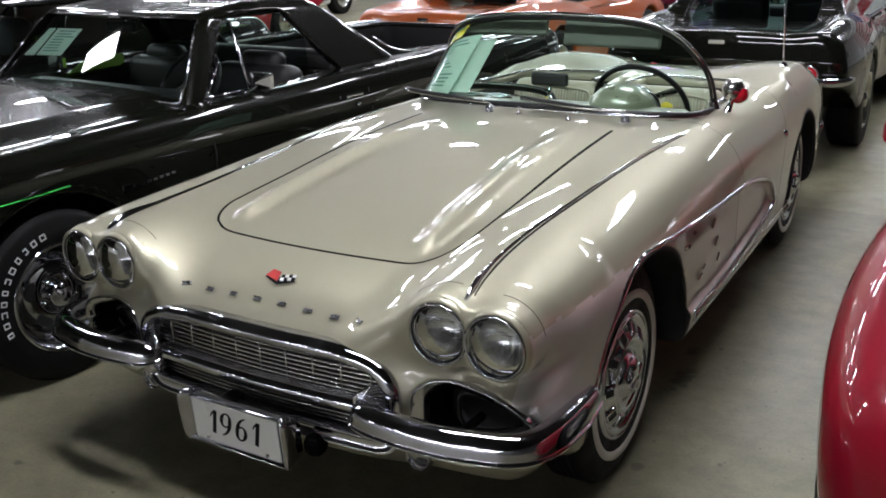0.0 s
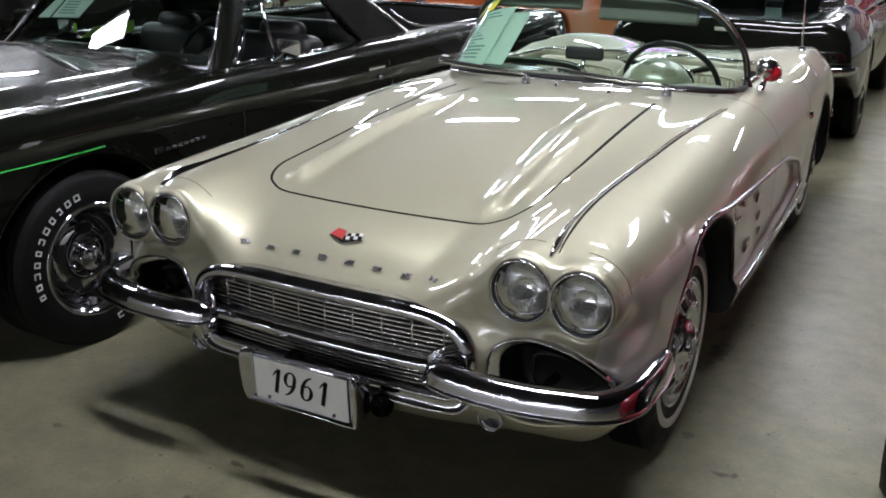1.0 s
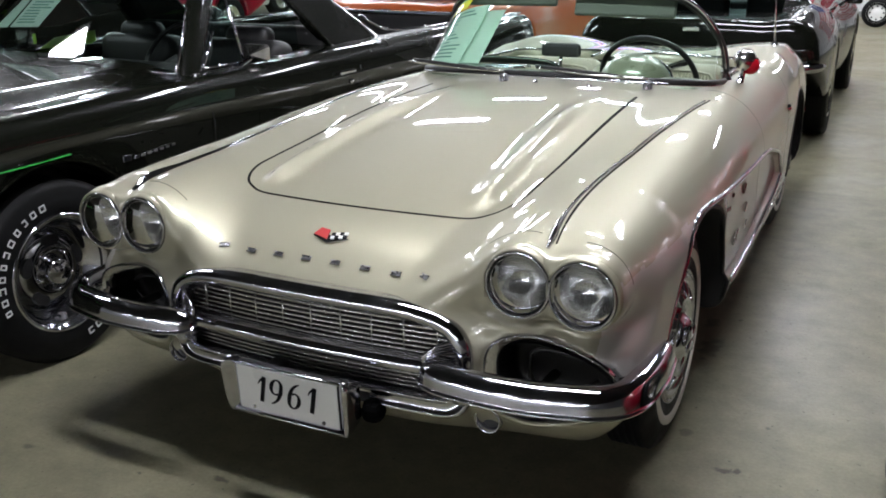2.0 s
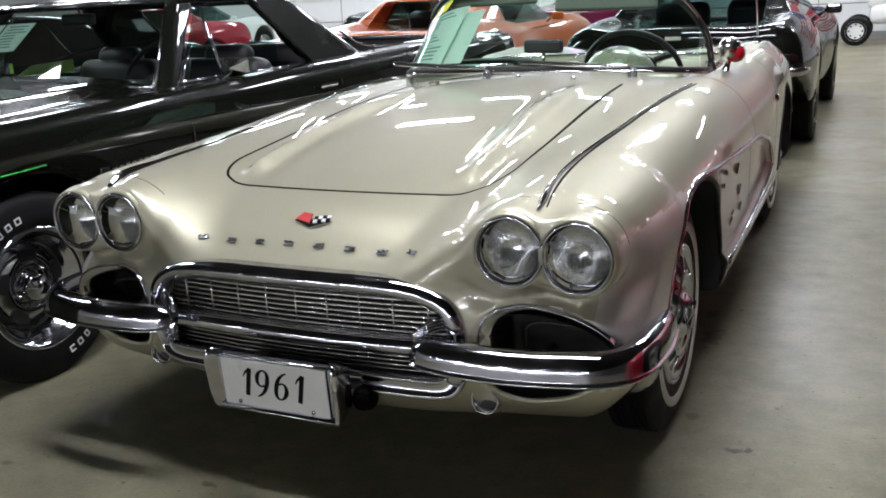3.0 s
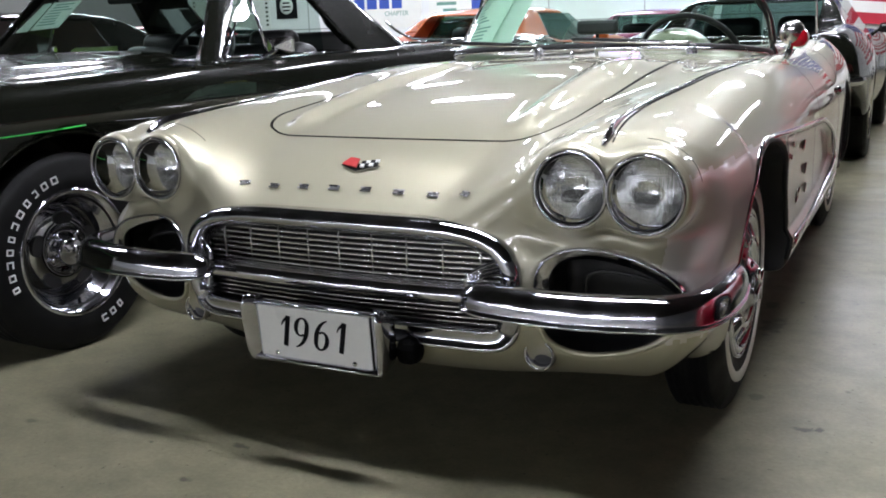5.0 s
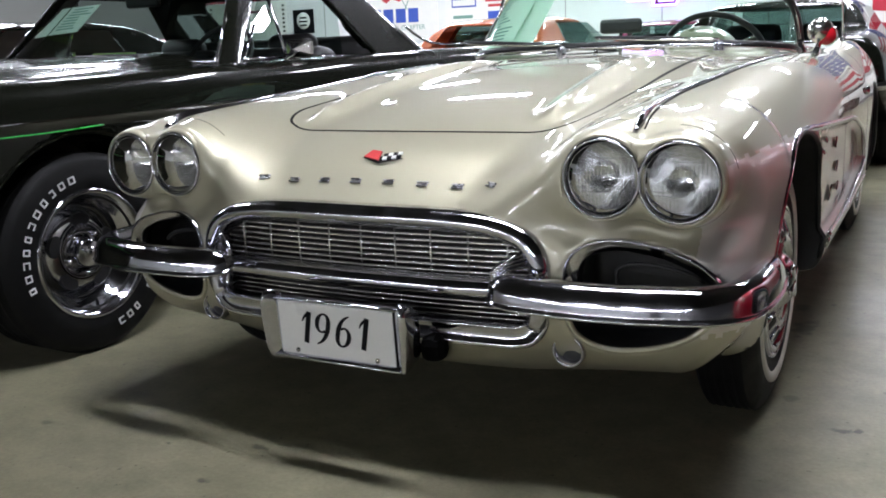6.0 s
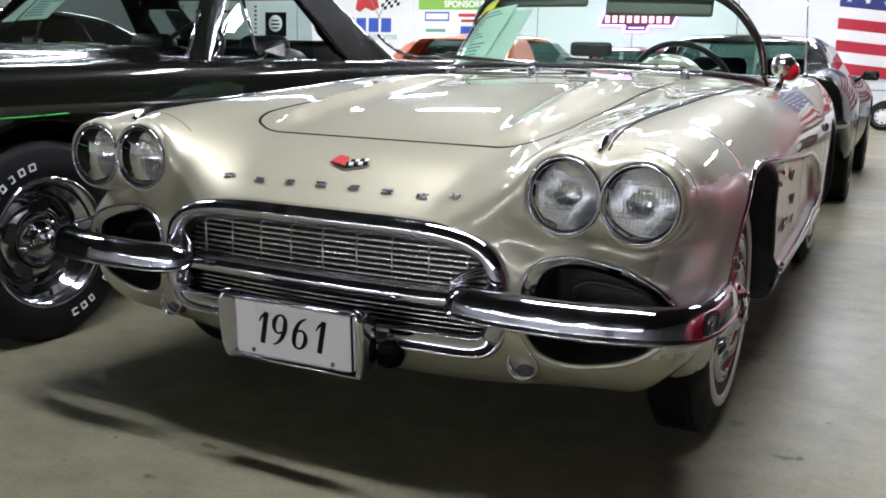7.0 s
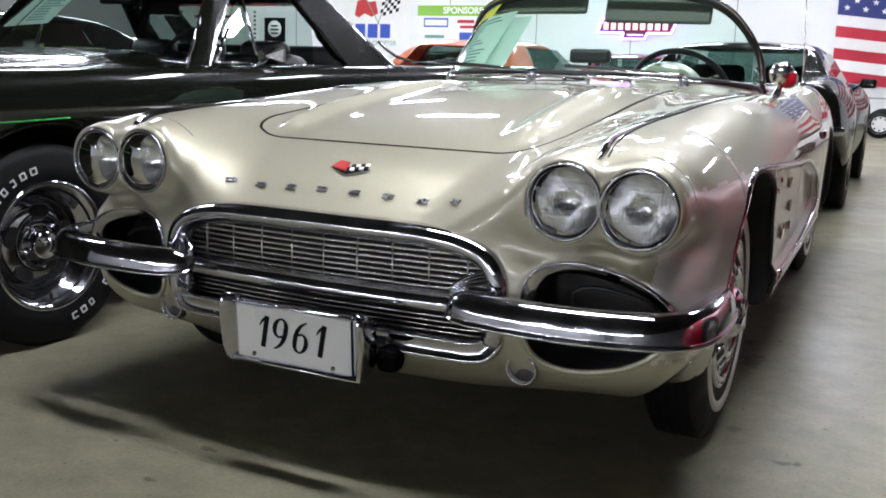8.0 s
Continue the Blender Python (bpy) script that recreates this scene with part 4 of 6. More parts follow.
# wheels
def car_wheel(parent, x, y, z, s, r, width, kind):
    """A tyre with its rim and cap; s is the side it faces."""
    w = width / 2
    hub = link("wheel", grid_mesh("wheel", *wheel_tyre(x, y, z, s, r, w, 0.195 if kind == "cap" else 0.20)), M_RUBBER, parent, "black tyre" if kind != "cap" else "black tyre with a white sidewall")
    o = x + s * w
    if kind == "cap":
        lathe("whitewall", [(0.228, -0.002 * s), (0.231, 0.0070 * s), (0.255, 0.0072 * s), (0.258, -0.002 * s)], M_WHITEWALL, hub, "white sidewall band", 64, "x", (o, y, z))
        lathe("rim", [(0.197, -0.020 * s), (0.195, 0.004 * s), (0.188, 0.006 * s), (0.184, -0.01 * s)], M_CHROME, hub, "", 48, "x", (o, y, z))
        lathe("hubcap", [(0.186, -0.012 * s), (0.181, 0.006 * s), (0.172, 0.006 * s), (0.166, -0.004 * s), (0.158, -0.006 * s), (0.116, 0.012 * s), (0.108, 0.018 * s), (0.100, 0.012 * s), (0.088, 0.006 * s), (0.070, 0.008 * s), (0.060, 0.022 * s), (0.046, 0.034 * s), (0.02, 0.040 * s), (0.0005, 0.041 * s)], M_CHROME, hub, "domed chrome cap with slots and a spinner", 60, "x", (o, y, z))
        for k in range(10):
            a = k * math.pi / 5
            turn = Matrix.Rotation(a - math.pi / 2, 3, "X") @ Matrix.Rotation(-0.40 * s, 3, "Y")
            centre = (o + s * 0.004, y + 0.137 * math.cos(a), z + 0.137 * math.sin(a))
            box("slot_frame", centre, (0.010, 0.040, 0.046), M_CHROME, hub, "", 0.004, turn, True)
            box("cap_slot", Vector(centre) + turn @ Vector((s * 0.004, 0, 0)), (0.005, 0.024, 0.032), M_DARK, hub, "", 0.002, turn)
        bm = bmesh.new()
        for k in range(2):
            block(bm, (o + s * 0.036, y, z), (0.012, 0.095, 0.022), 0.005, Matrix.Rotation(0.55 + k * math.pi / 2, 3, "X"))
        part("spinner", bm, M_CHROME, hub, "chrome spinner bars")
    elif kind == "rally":
        lathe("rim", [(0.212, -0.014 * s), (0.210, 0.004 * s), (0.199, 0.006 * s), (0.193, -0.010 * s), (0.187, -0.014 * s), (0.183, -0.034 * s), (0.176, -0.038 * s), (0.172, -0.060 * s), (0.164, -0.064 * s), (0.158, -0.090 * s), (0.146, -0.092 * s)], M_CHROME, hub, "deep stepped chrome rim", 64, "x", (o, y, z))
        lathe("wheel_disc", [(0.150, -0.100 * s), (0.142, -0.080 * s), (0.115, -0.060 * s), (0.085, -0.052 * s), (0.062, -0.056 * s), (0.045, -0.060 * s)], M_CHROME, hub, "slotted chrome wheel disc", 48, "x", (o, y, z))
        lathe("centre_cap", [(0.050, -0.062 * s), (0.048, -0.030 * s), (0.040, -0.022 * s), (0.024, -0.024 * s), (0.020, -0.016 * s), (0.0005, -0.014 * s)], M_CHROME, hub, "chrome centre cap", 32, "x", (o, y, z))
        for k in range(5):
            a = 0.3 + k * 2 * math.pi / 5
            v, f = sweep([(o - s * 0.085, y + 0.108 * math.cos(a), z + 0.108 * math.sin(a)), (o - s * 0.054, y + 0.108 * math.cos(a), z + 0.108 * math.sin(a))], ring(1.0, 18), None, False, (0, math.cos(a), math.sin(a)))
            v = np.asarray(v)
            c0 = np.array([0, y + 0.108 * math.cos(a), z + 0.108 * math.sin(a)])
            rad, tan = np.array([0, math.cos(a), math.sin(a)]), np.array([0, -math.sin(a), math.cos(a)])
            off = v - c0
            v = c0 + np.outer(off[:, 0], (1, 0, 0)) + np.outer(off @ rad, rad) * 0.022 + np.outer(off @ tan, tan) * 0.036
            link("wheel_slot", grid_mesh("wheel_slot", v, f), M_DARK, hub, "", False)
            b2 = a + math.pi / 5
            tube("lug_nut", [(o - s * 0.06, y + 0.068 * math.cos(b2), z + 0.068 * math.sin(b2)), (o - s * 0.036, y + 0.068 * math.cos(b2), z + 0.068 * math.sin(b2))], 0.009, M_CHROME, hub, "", count=6)
    else:
        lathe("rim", [(0.205, -0.010 * s), (0.202, 0.006 * s), (0.190, 0.002 * s), (0.18, -0.03 * s), (0.14, -0.045 * s), (0.09, -0.03 * s), (0.06, -0.02 * s), (0.05, 0.0), (0.0005, 0.006 * s)], M_ALU, hub, "silver wheel", 40, "x", (o, y, z))
    return hub


def wheel_tyre(x, y, z, s, r, w, rin):
    round_shoulder = 0.66 if rin < 0.198 else 0.80
    prof = [(rin - 0.02, w * 0.75), (rin, w * 0.97), (rin + 0.02, w * 1.03), ((r + rin) / 2, w * 1.05), (r - 0.050, w * (0.30 + 0.70)), (r - 0.026, w * (round_shoulder + 0.22)), (r - 0.010, w * (round_shoulder + 0.11)), (r - 0.003, w * (round_shoulder + 0.03))]
    tread = []
    for u in np.linspace(round_shoulder, -round_shoulder, 15):
        groove = 0.006 if int(round((u + round_shoulder) / (round_shoulder / 7))) % 3 == 1 else 0.0
        tread.append((r - groove, w * u))
    prof = prof + tread + [(p, -o) for p, o in prof[::-1]]
    n, count = len(prof), 72
    verts, faces = [], []
    for t in np.linspace(0, 2 * np.pi, count, endpoint=False):
        for p, o in prof:
            zz = p * math.sin(t)
            verts.append((x + s * o * (1 + 0.05 * max(0, -zz / r - 0.9) * 10), y + p * math.cos(t), z + max(zz, -z + 0.001)))
    for i in range(count):
        j = (i + 1) % count
        for k in range(n - 1):
            f = (i * n + k, i * n + k + 1, j * n + k + 1, j * n + k)
            faces.append(f if s > 0 else f[::-1])
    return verts, faces


for s in (-1, 1):
    car_wheel(roadster, s * 0.712, 0.118, 0.329, s, 0.331, 0.150, "cap")
    car_wheel(roadster, s * 0.665, 2.591, 0.329, s, 0.331, 0.150, "cap")
box("chassis", (0, 1.75, 0.225), (0.9, 2.9, 0.08), M_DARK, roadster, "", 0.02)


# ---- the roadster's windshield and cockpit ----
BASE_LINE = [(0, 1.03, 0.922), (0.3, 1.05, 0.918), (0.50, 1.12, 0.908), (0.60, 1.25, 0.893), (0.618, 1.40, 0.880), (0.608, 1.52, 0.868)]
HEAD_LINE = [(0, 1.335, 1.238), (0.26, 1.345, 1.228), (0.41, 1.36, 1.203), (0.498, 1.385, 1.160), (0.560, 1.43, 1.09), (0.600, 1.49, 1.0), (0.612, 1.535, 0.905)]
base_half, head_half = curve_through(BASE_LINE, 31), curve_through(HEAD_LINE, 31)


def ws_point(u, w, inward=0.0):
    """A point of the windshield: u from -1 to 1 across, w from 0 to 1 upward, pushed towards the seats by inward."""
    i = abs(u) * 30
    k = min(int(i), 29)
    f = i - k
    a = base_half[k] * (1 - f) + base_half[k + 1] * f
    b = head_half[k] * (1 - f) + head_half[k + 1] * f
    p = a * (1 - w) + b * w
    s = -1 if u < 0 else 1
    return (s * (p[0] - inward * 0.7 * abs(u)), p[1] + inward * (1 - 0.5 * abs(u)), p[2] - inward * 0.3)


verts, faces = [], []
for i in range(61):
    for j in range(13):
        verts.append(ws_point(i / 30 - 1, j / 12))
for i in range(60):
    for j in range(12):
        k = i * 13 + j
        faces.append((k, k + 13, k + 14, k + 1))
pane = link("windshield", grid_mesh("windshield", verts, faces), M_GLASS, roadster, "green-tinted wraparound windshield")
pane.visible_shadow = False
head_path = np.vstack([[(-x, y, z) for x, y, z in head_half[:0:-1]], head_half])
tube("windshield_header", head_path, 0.012, M_VINYL_BLACK, roadster, "slim black windshield frame", count=12, rx=0.014)
tube("header_trim", head_path + np.array([0, -0.012, 0.010]), 0.007, M_CHROME, roadster, "thin chrome edge of the frame", count=8)
tube("header_inner", [(x * 0.985, y + 0.016, z - 0.012) for x, y, z in head_path[6:-6]], 0.007, M_VINYL_BLACK, roadster, "black inner edge of the frame")
base_path = np.vstack([[(-x, y, z) for x, y, z in base_half[:0:-1]], base_half])
tube("windshield_base", base_path + np.array([0, -0.004, -0.012]), 0.007, M_CHROME, roadster, "chrome windshield base moulding", count=10, rx=0.010)
tube("windshield_gasket", base_path + np.array([0, 0.010, -0.004]), 0.012, M_VINYL_BLACK, roadster, "black rubber gasket")
for s in (-1, 1):
    tube("windshield_post", curve_through(both([(0.600, 1.555, 0.90), (0.612, 1.56, 0.86), (0.625, 1.55, 0.82)], s), 12), 0.019, M_CHROME, roadster, "chrome windshield post", sizes=np.linspace(0.9, 1.4, 12))
    tube("vent_frame", curve_through(both([(0.600, 1.565, 0.875), (0.60, 1.75, 0.88), (0.60, 1.9, 0.872)], s), 10), 0.006, M_CHROME, roadster)

# sun visors under the header
for x0, x1 in ((-0.46, -0.055), (0.02, 0.43)):
    bm = bmesh.new()
    mid = (x0 + x1) / 2
    block(bm, (mid, 1.385, 1.190 if mid < 0 else 1.168), (x1 - x0, 0.024, 0.085 if mid < 0 else 0.110), 0.0115, Matrix.Rotation(-0.30, 3, "X") @ Matrix.Rotation(0.03 if mid > 0 else -0.03, 3, "Z"), 4)
    part("sun_visor", bm, M_VISOR, roadster, "padded grey-green sun visor", True)

# dashboard with its instrument hood and the passenger's recess
bm = bmesh.new()
block(bm, (0, 1.30, 0.845), (1.14, 0.20, 0.09), 0.035, None, 4)
part("dashboard", bm, M_DASH, roadster, "fawn painted dashboard", True)
bm = bmesh.new()
bmesh.ops.create_uvsphere(bm, u_segments=40, v_segments=20, radius=1.0)
bmesh.ops.delete(bm, geom=[v for v in bm.verts if v.co.z < -0.35], context="VERTS")
bmesh.ops.transform(bm, matrix=Matrix.Translation((0.278, 1.385, 0.862)) @ Matrix.Diagonal((0.142, 0.14, 0.112, 1)), verts=bm.verts)
part("instrument_hood", bm, M_DASH, roadster, "domed fawn instrument hood", True)
tube("instrument_rim", [(0.278 + 0.132 * math.cos(t), 1.465, 0.855 + 0.095 * math.sin(t)) for t in np.linspace(0.0, math.pi, 24)], 0.009, M_CHROME, roadster)
recess = curve_through([(-0.55, 1.36, 0.865), (-0.50, 1.42, 0.902), (-0.40, 1.46, 0.912), (-0.20, 1.46, 0.912), (-0.08, 1.44, 0.90), (-0.04, 1.42, 0.865)], 40)
tube("grab_bar", recess, 0.016, M_VINYL_BLACK, roadster, "black padded rim over the passenger's dash")
tube("dash_trim", recess + np.array([0, -0.02, 0.012]), 0.006, M_CHROME, roadster)
for s in (-1, 1):
    tube("dash_bar", [(-0.50, 1.20 + 0.03 * s, 0.915), (-0.10, 1.16 + 0.03 * s, 0.925)], 0.006, M_CHROME, roadster)

# inside mirror on its stem
mir = box("interior_mirror", (-0.005, 1.29, 0.985), (0.165, 0.035, 0.055), M_VINYL_BLACK, roadster, "dark dash-mounted rear-view mirror", 0.014)
box("mirror_glass", (-0.005, 1.3095, 0.985), (0.148, 0.003, 0.042), M_CHROME, mir, "", 0.001)
tube("mirror_stem", [(-0.005, 1.29, 0.96), (-0.005, 1.28, 0.89)], 0.007, M_CHROME, mir)

# steering wheel
C = np.array([0.272, 1.635, 0.838])
tilt = Matrix.Rotation(math.radians(-62), 3, "X")


def on_wheel(r, t, up=0.0):
    p = tilt @ Vector((r * math.cos(t), r * math.sin(t), up))
    return (C[0] + p.x, C[1] + p.y, C[2] + p.z)


sw = tube("steering_wheel", [on_wheel(0.205, t) for t in np.linspace(0, 2 * np.pi, 48, endpoint=False)], 0.012, M_VINYL_BLACK, roadster, "black rimmed steering wheel with chrome spokes", True, tuple(tilt @ Vector((0, 0, 1))))
for k in range(3):
    t = math.radians(90 + 120 * k)
    tube("spoke", [on_wheel(0.03, t, 0.03), on_wheel(0.12, t, 0.018), on_wheel(0.20, t, 0.0)], 0.004, M_CHROME, sw, "drilled chrome spoke", up=tuple(tilt @ Vector((0, 0, 1))), rx=0.016)
    for r in (0.08, 0.115, 0.15):
        p = on_wheel(r, t, 0.022 - 0.06 * (r - 0.06))
        bm = bmesh.new()
        bmesh.ops.create_uvsphere(bm, u_segments=10, v_segments=6, radius=0.0075)
        bmesh.ops.translate(bm, vec=p, verts=bm.verts)
        part("spoke_hole", bm, M_DARK, sw, "", True)
bm = bmesh.new()
bmesh.ops.create_uvsphere(bm, u_segments=20, v_segments=10, radius=0.045)
bmesh.ops.scale(bm, vec=(1, 1, 0.5), verts=bm.verts)
bmesh.ops.transform(bm, matrix=Matrix.Translation(on_wheel(0, 0, 0.03)) @ tilt.to_4x4(), verts=bm.verts)
part("horn_button", bm, M_CHROME, sw, "", True)
tube("steering_column", [on_wheel(0, 0, 0.02), on_wheel(0, 0, -0.26)], 0.022, M_DASH, sw)

# bucket seats with ribbed backs
for s in (-1, 1):
    seat = tagged(new("bucket_seat"), "")
    seat.parent = roadster
    seat["label"] = "fawn vinyl bucket seat with ribbed back"
    bm = bmesh.new()
    block(bm, (s * 0.29, 1.99, 0.635), (0.47, 0.13, 0.47), 0.055, Matrix.Rotation(-0.22, 3, "X"), 4)
    part("backrest", bm, M_VINYL_FAWN, seat, "", True)
    bm = bmesh.new()
    block(bm, (s * 0.29, 1.78, 0.46), (0.50, 0.46, 0.13), 0.045, None, 4)
    part("seat_cushion", bm, M_VINYL_FAWN, seat, "", True)
    for k in range(23):
        x = s * 0.29 - 0.165 + k * 0.015
        tube("rib", [(x, 1.905 + 0.222 * dz, 0.545 + dz) for dz in (0.0, 0.08, 0.16, 0.24, 0.285)], 0.0075, M_VINYL_FAWN, seat, "", count=6)
    tube("seat_piping", curve_through([(s * 0.29 - 0.19, 1.86, 0.50), (s * 0.29 - 0.195, 1.95, 0.78), (s * 0.29 - 0.13, 1.965, 0.835), (s * 0.29 + 0.13, 1.965, 0.835), (s * 0.29 + 0.195, 1.95, 0.78), (s * 0.29 + 0.19, 1.86, 0.50)], 40), 0.006, M_VINYL_FAWN, seat)
    lathe("seat_badge", [(0.0005, -0.004), (0.028, -0.003), (0.031, 0.002)], M_YELLOW, seat, "round yellow emblem", 24, "y", (s * 0.29, 1.928, 0.78))

# the fawn fairing between the seats and the bright edge of the cockpit
bm = bmesh.new()
block(bm, (0, 2.10, 0.70), (0.15, 0.48, 0.35), 0.06, Matrix.Rotation(0.10, 3, "X"), 4)
part("seat_fairing", bm, M_FAWN, roadster, "fawn fairing between the seats", True)
for s in (-1, 1):
    rim = [(0.085, 1.95), (0.10, 2.20), (0.17, 2.278), (0.30, 2.288), (0.44, 2.275), (0.55, 2.20), (0.59, 1.95), (0.60, 1.75)]
    rim = [(s * x, y, float(cv_top(np.array([x]), np.array([y]))[0]) + 0.003) for x, y in rim]
    tube("cockpit_trim", curve_through(rim, 40), 0.006, M_CHROME, roadster, "chrome edge behind the seat")

# wipers, washer and cowl
for x, w in ((-0.14, 0.34), (0.42, 0.36)):
    post = lathe("wiper", [(0.0005, 0.014), (0.009, 0.012), (0.014, 0.006), (0.017, 0.0), (0.019, -0.02)], M_LETTERING, roadster, "chrome wiper on the cowl", 20, "z", (x, 1.00 + 0.10 * abs(x), 0.905))
    tube("wiper_arm", curve_through([(x, 1.0 + 0.10 * abs(x), 0.924), (x - w * 0.4 - 0.05, 1.025, 0.928), (x - w - 0.08, 1.05, 0.940)], 16), 0.0048, M_ALU, post)
    tube("wiper_blade", curve_through([(x - w * 0.25, 1.03, 0.928), (x - w * 0.7, 1.035, 0.938), (x - w * 1.25, 1.07, 0.946)], 16), 0.006, M_VINYL_BLACK, post)
p, n = on_body(np.array([[0.0, 0.99, 0.9], [0.22, 0.97, 0.89]]), 0.004)
for k in range(2):
    lathe("washer_jet", [(0.0005, 0.012), (0.006, 0.010), (0.009, 0.0)], M_CHROME, roadster, "", 12, "z", tuple(p[k]))

# round door mirror, antenna, tail lamps and rear bumpers
mirror = lathe("door_mirror", [(0.0005, -0.062), (0.015, -0.060), (0.032, -0.046), (0.044, -0.021), (0.048, 0.0), (0.043, 0.006), (0.0005, 0.004)], M_ALU, roadster, "round chrome door mirror", 36, "y", (0.672, 1.60, 0.940))
tube("mirror_stem", curve_through([(0.672, 1.585, 0.897), (0.668, 1.565, 0.875), (0.660, 1.55, 0.845)], 10), 0.011, M_CHROME, mirror, sizes=np.linspace(0.8, 1.6, 10))
lathe("mirror_cap", [(0.0005, -0.046), (0.016, -0.043), (0.032, -0.028), (0.040, 0.0), (0.034, 0.01)], M_REDGLASS, mirror, "red reflector", 28, "y", (0.694, 1.60, 0.922))
p, n = on_body(np.array([[0.635, 2.70, 0.89]]), 0.0)
lathe("antenna", [(0.022, -0.004), (0.018, 0.008), (0.008, 0.016), (0.004, 0.02)], M_CHROME, roadster, "thin chrome radio antenna", 20, "z", tuple(p[0]))
tube("antenna_rod", [(p[0][0], p[0][1], p[0][2]), (p[0][0] - 0.012, 2.70, 1.10), (p[0][0] - 0.032, 2.70, 1.42)], 0.0036, M_CHROME, roadster, "", up=(1, 0, 0), sizes=np.array([1.2, 1.0, 0.7]))
for s in (-1, 1):
    for k in (0.40, 0.56):
        lathe("tail_lamp", [(0.046, -0.03), (0.050, 0.006), (0.040, 0.020), (0.0005, 0.030)], M_REDGLASS, roadster, "round red tail lamp", 24, "y", (s * k, 3.60 - 0.06 * (k - 0.4) / 0.16, 0.66))
    way = curve_through(both([(0.20, 3.72, 0.44), (0.40, 3.70, 0.44), (0.58, 3.62, 0.445), (0.70, 3.48, 0.46), (0.745, 3.31, 0.48)], s), 36)
    tube("rear_bumper", way, 0.035, M_CHROME, roadster, "chrome rear bumper blade", sizes=np.interp(np.linspace(0, 1, 36), (0, 0.1, 0.85, 1), (0.4, 1, 0.9, 0.5)), section=blade(0.038, 0.026))
    lock = lathe("door_lock", [(0.018, 0.0), (0.016, s * 0.012), (0.0005, s * 0.016)], M_CHROME, roadster, "chrome push-button door lock", 16, "x", tuple(on_body(np.array([[s * 0.83, 2.0, 0.70]]))[0][0]))

# crossed-flag badge and script on the coves: plain shapes
for s in (-1, 1):
    spots_on = ((0.70, 0.452, 0.034, 0.009, -0.35), (0.745, 0.473, 0.034, 0.007, -0.35), (0.725, 0.463, 0.007, 0.032, -0.35), (0.84, 0.602, 0.042, 0.009, -0.75), (0.90, 0.520, 0.042, 0.009, -0.75), (0.935, 0.452, 0.036, 0.009, -0.75))
    for y, z, w, h, a in spots_on:
        p, n = on_body(np.array([[s * 0.83, y, z]]), 0.004)
        box("side_badge", p[0], (0.008, w, h), M_ALU, roadster, "chrome badge bar on the cove", 0.003, Matrix.Rotation(-a, 3, "X"))
    for y, z in ((0.61, 0.633), (0.625, 0.628), (0.51, 0.609), (0.56, 0.60)):
        p, n = on_body(np.array([[s * 0.83, y, z]]), 0.003)
        box("side_badge", p[0], (0.006, 0.016, 0.014), M_CHROME, roadster, "", 0.003)

# sheets behind the glass
def glass_page(name, u0, u1, w0, w1, mat, label, lines, inward=0.02, skew=0.0):
    base = thing(name, label, "paper")
    n = 8
    verts, faces = [], []
    for side in (0.0, 0.0015):
        for i in range(n + 1):
            for j in range(n + 1):
                u, w = u0 + (u1 - u0) * i / n + skew * j / n, w0 + (w1 - w0) * j / n
                verts.append(ws_point(u, w, inward + side))
    m = (n + 1) ** 2
    for i in range(n):
        for j in range(n):
            k = i * (n + 1) + j
            faces.append((k, k + n + 1, k + n + 2, k + 1))
            faces.append((m + k, m + k + 1, m + k + n + 2, m + k + n + 1))
    for i in range(n):
        for a, b in ((i * (n + 1), (i + 1) * (n + 1)), ((i + 1) * (n + 1) + n, i * (n + 1) + n), (i + 1, i), (n * (n + 1) + i, n * (n + 1) + i + 1)):
            faces.append((a, m + a, m + b, b))
    link("page", grid_mesh("page", verts, faces), mat, base, "", False)
    rng = random.Random(lines)
    for k in range(lines):
        w = w0 + (w1 - w0) * (0.94 - 0.86 * k / lines)
        h = (w1 - w0) * 0.34 / lines
        ua = u0 + (u1 - u0) * (0.08 + 0.12 * rng.random())
        ub = u0 + (u1 - u0) * (0.45 + 0.45 * rng.random())
        sk = skew * (0.94 - 0.86 * k / lines)
        q = [ws_point(ua + (ub - ua) * i / 6 + sk, ww, inward - 0.0025) for i in range(7) for ww in (w - h, w)]
        link("text_bar", grid_mesh("text_bar", q, [(2 * i, 2 * i + 2, 2 * i + 3, 2 * i + 1) for i in range(6)]), M_PRINT, base, "", False)
    return base


glass_page("price_sheet", -0.74, -0.41, 0.06, 0.80, M_PAPER_GREEN, "pale green printed sheet hung behind the roadster's windshield", 13, 0.015, 0.03)
glass_page("spare_sheet", -0.45, -0.32, 0.10, 0.74, M_PAPER_GREEN, "blank pale green sheet behind the windshield", 0, 0.035, 0.02)
glass_page("yellow_sticker", -0.66, -0.52, 0.80, 0.965, M_YELLOW, "round-edged yellow sticker on the windshield glass", 2, 0.006, 0.02)


# ---- the black pickup coupe beside the roadster ----
EX = -2.079


def el_side(y, z):
    w = spl(y, (-1.3, -1.0, -0.3, 0.6, 1.6, 2.7, 3.6, 3.95), (0.785, 0.822, 0.842, 0.845, 0.860, 0.860, 0.842, 0.81))
    return w - 0.55 * np.maximum(z - 0.74, 0) ** 1.5 - 0.35 * np.maximum(0.62 - z, 0) ** 1.5


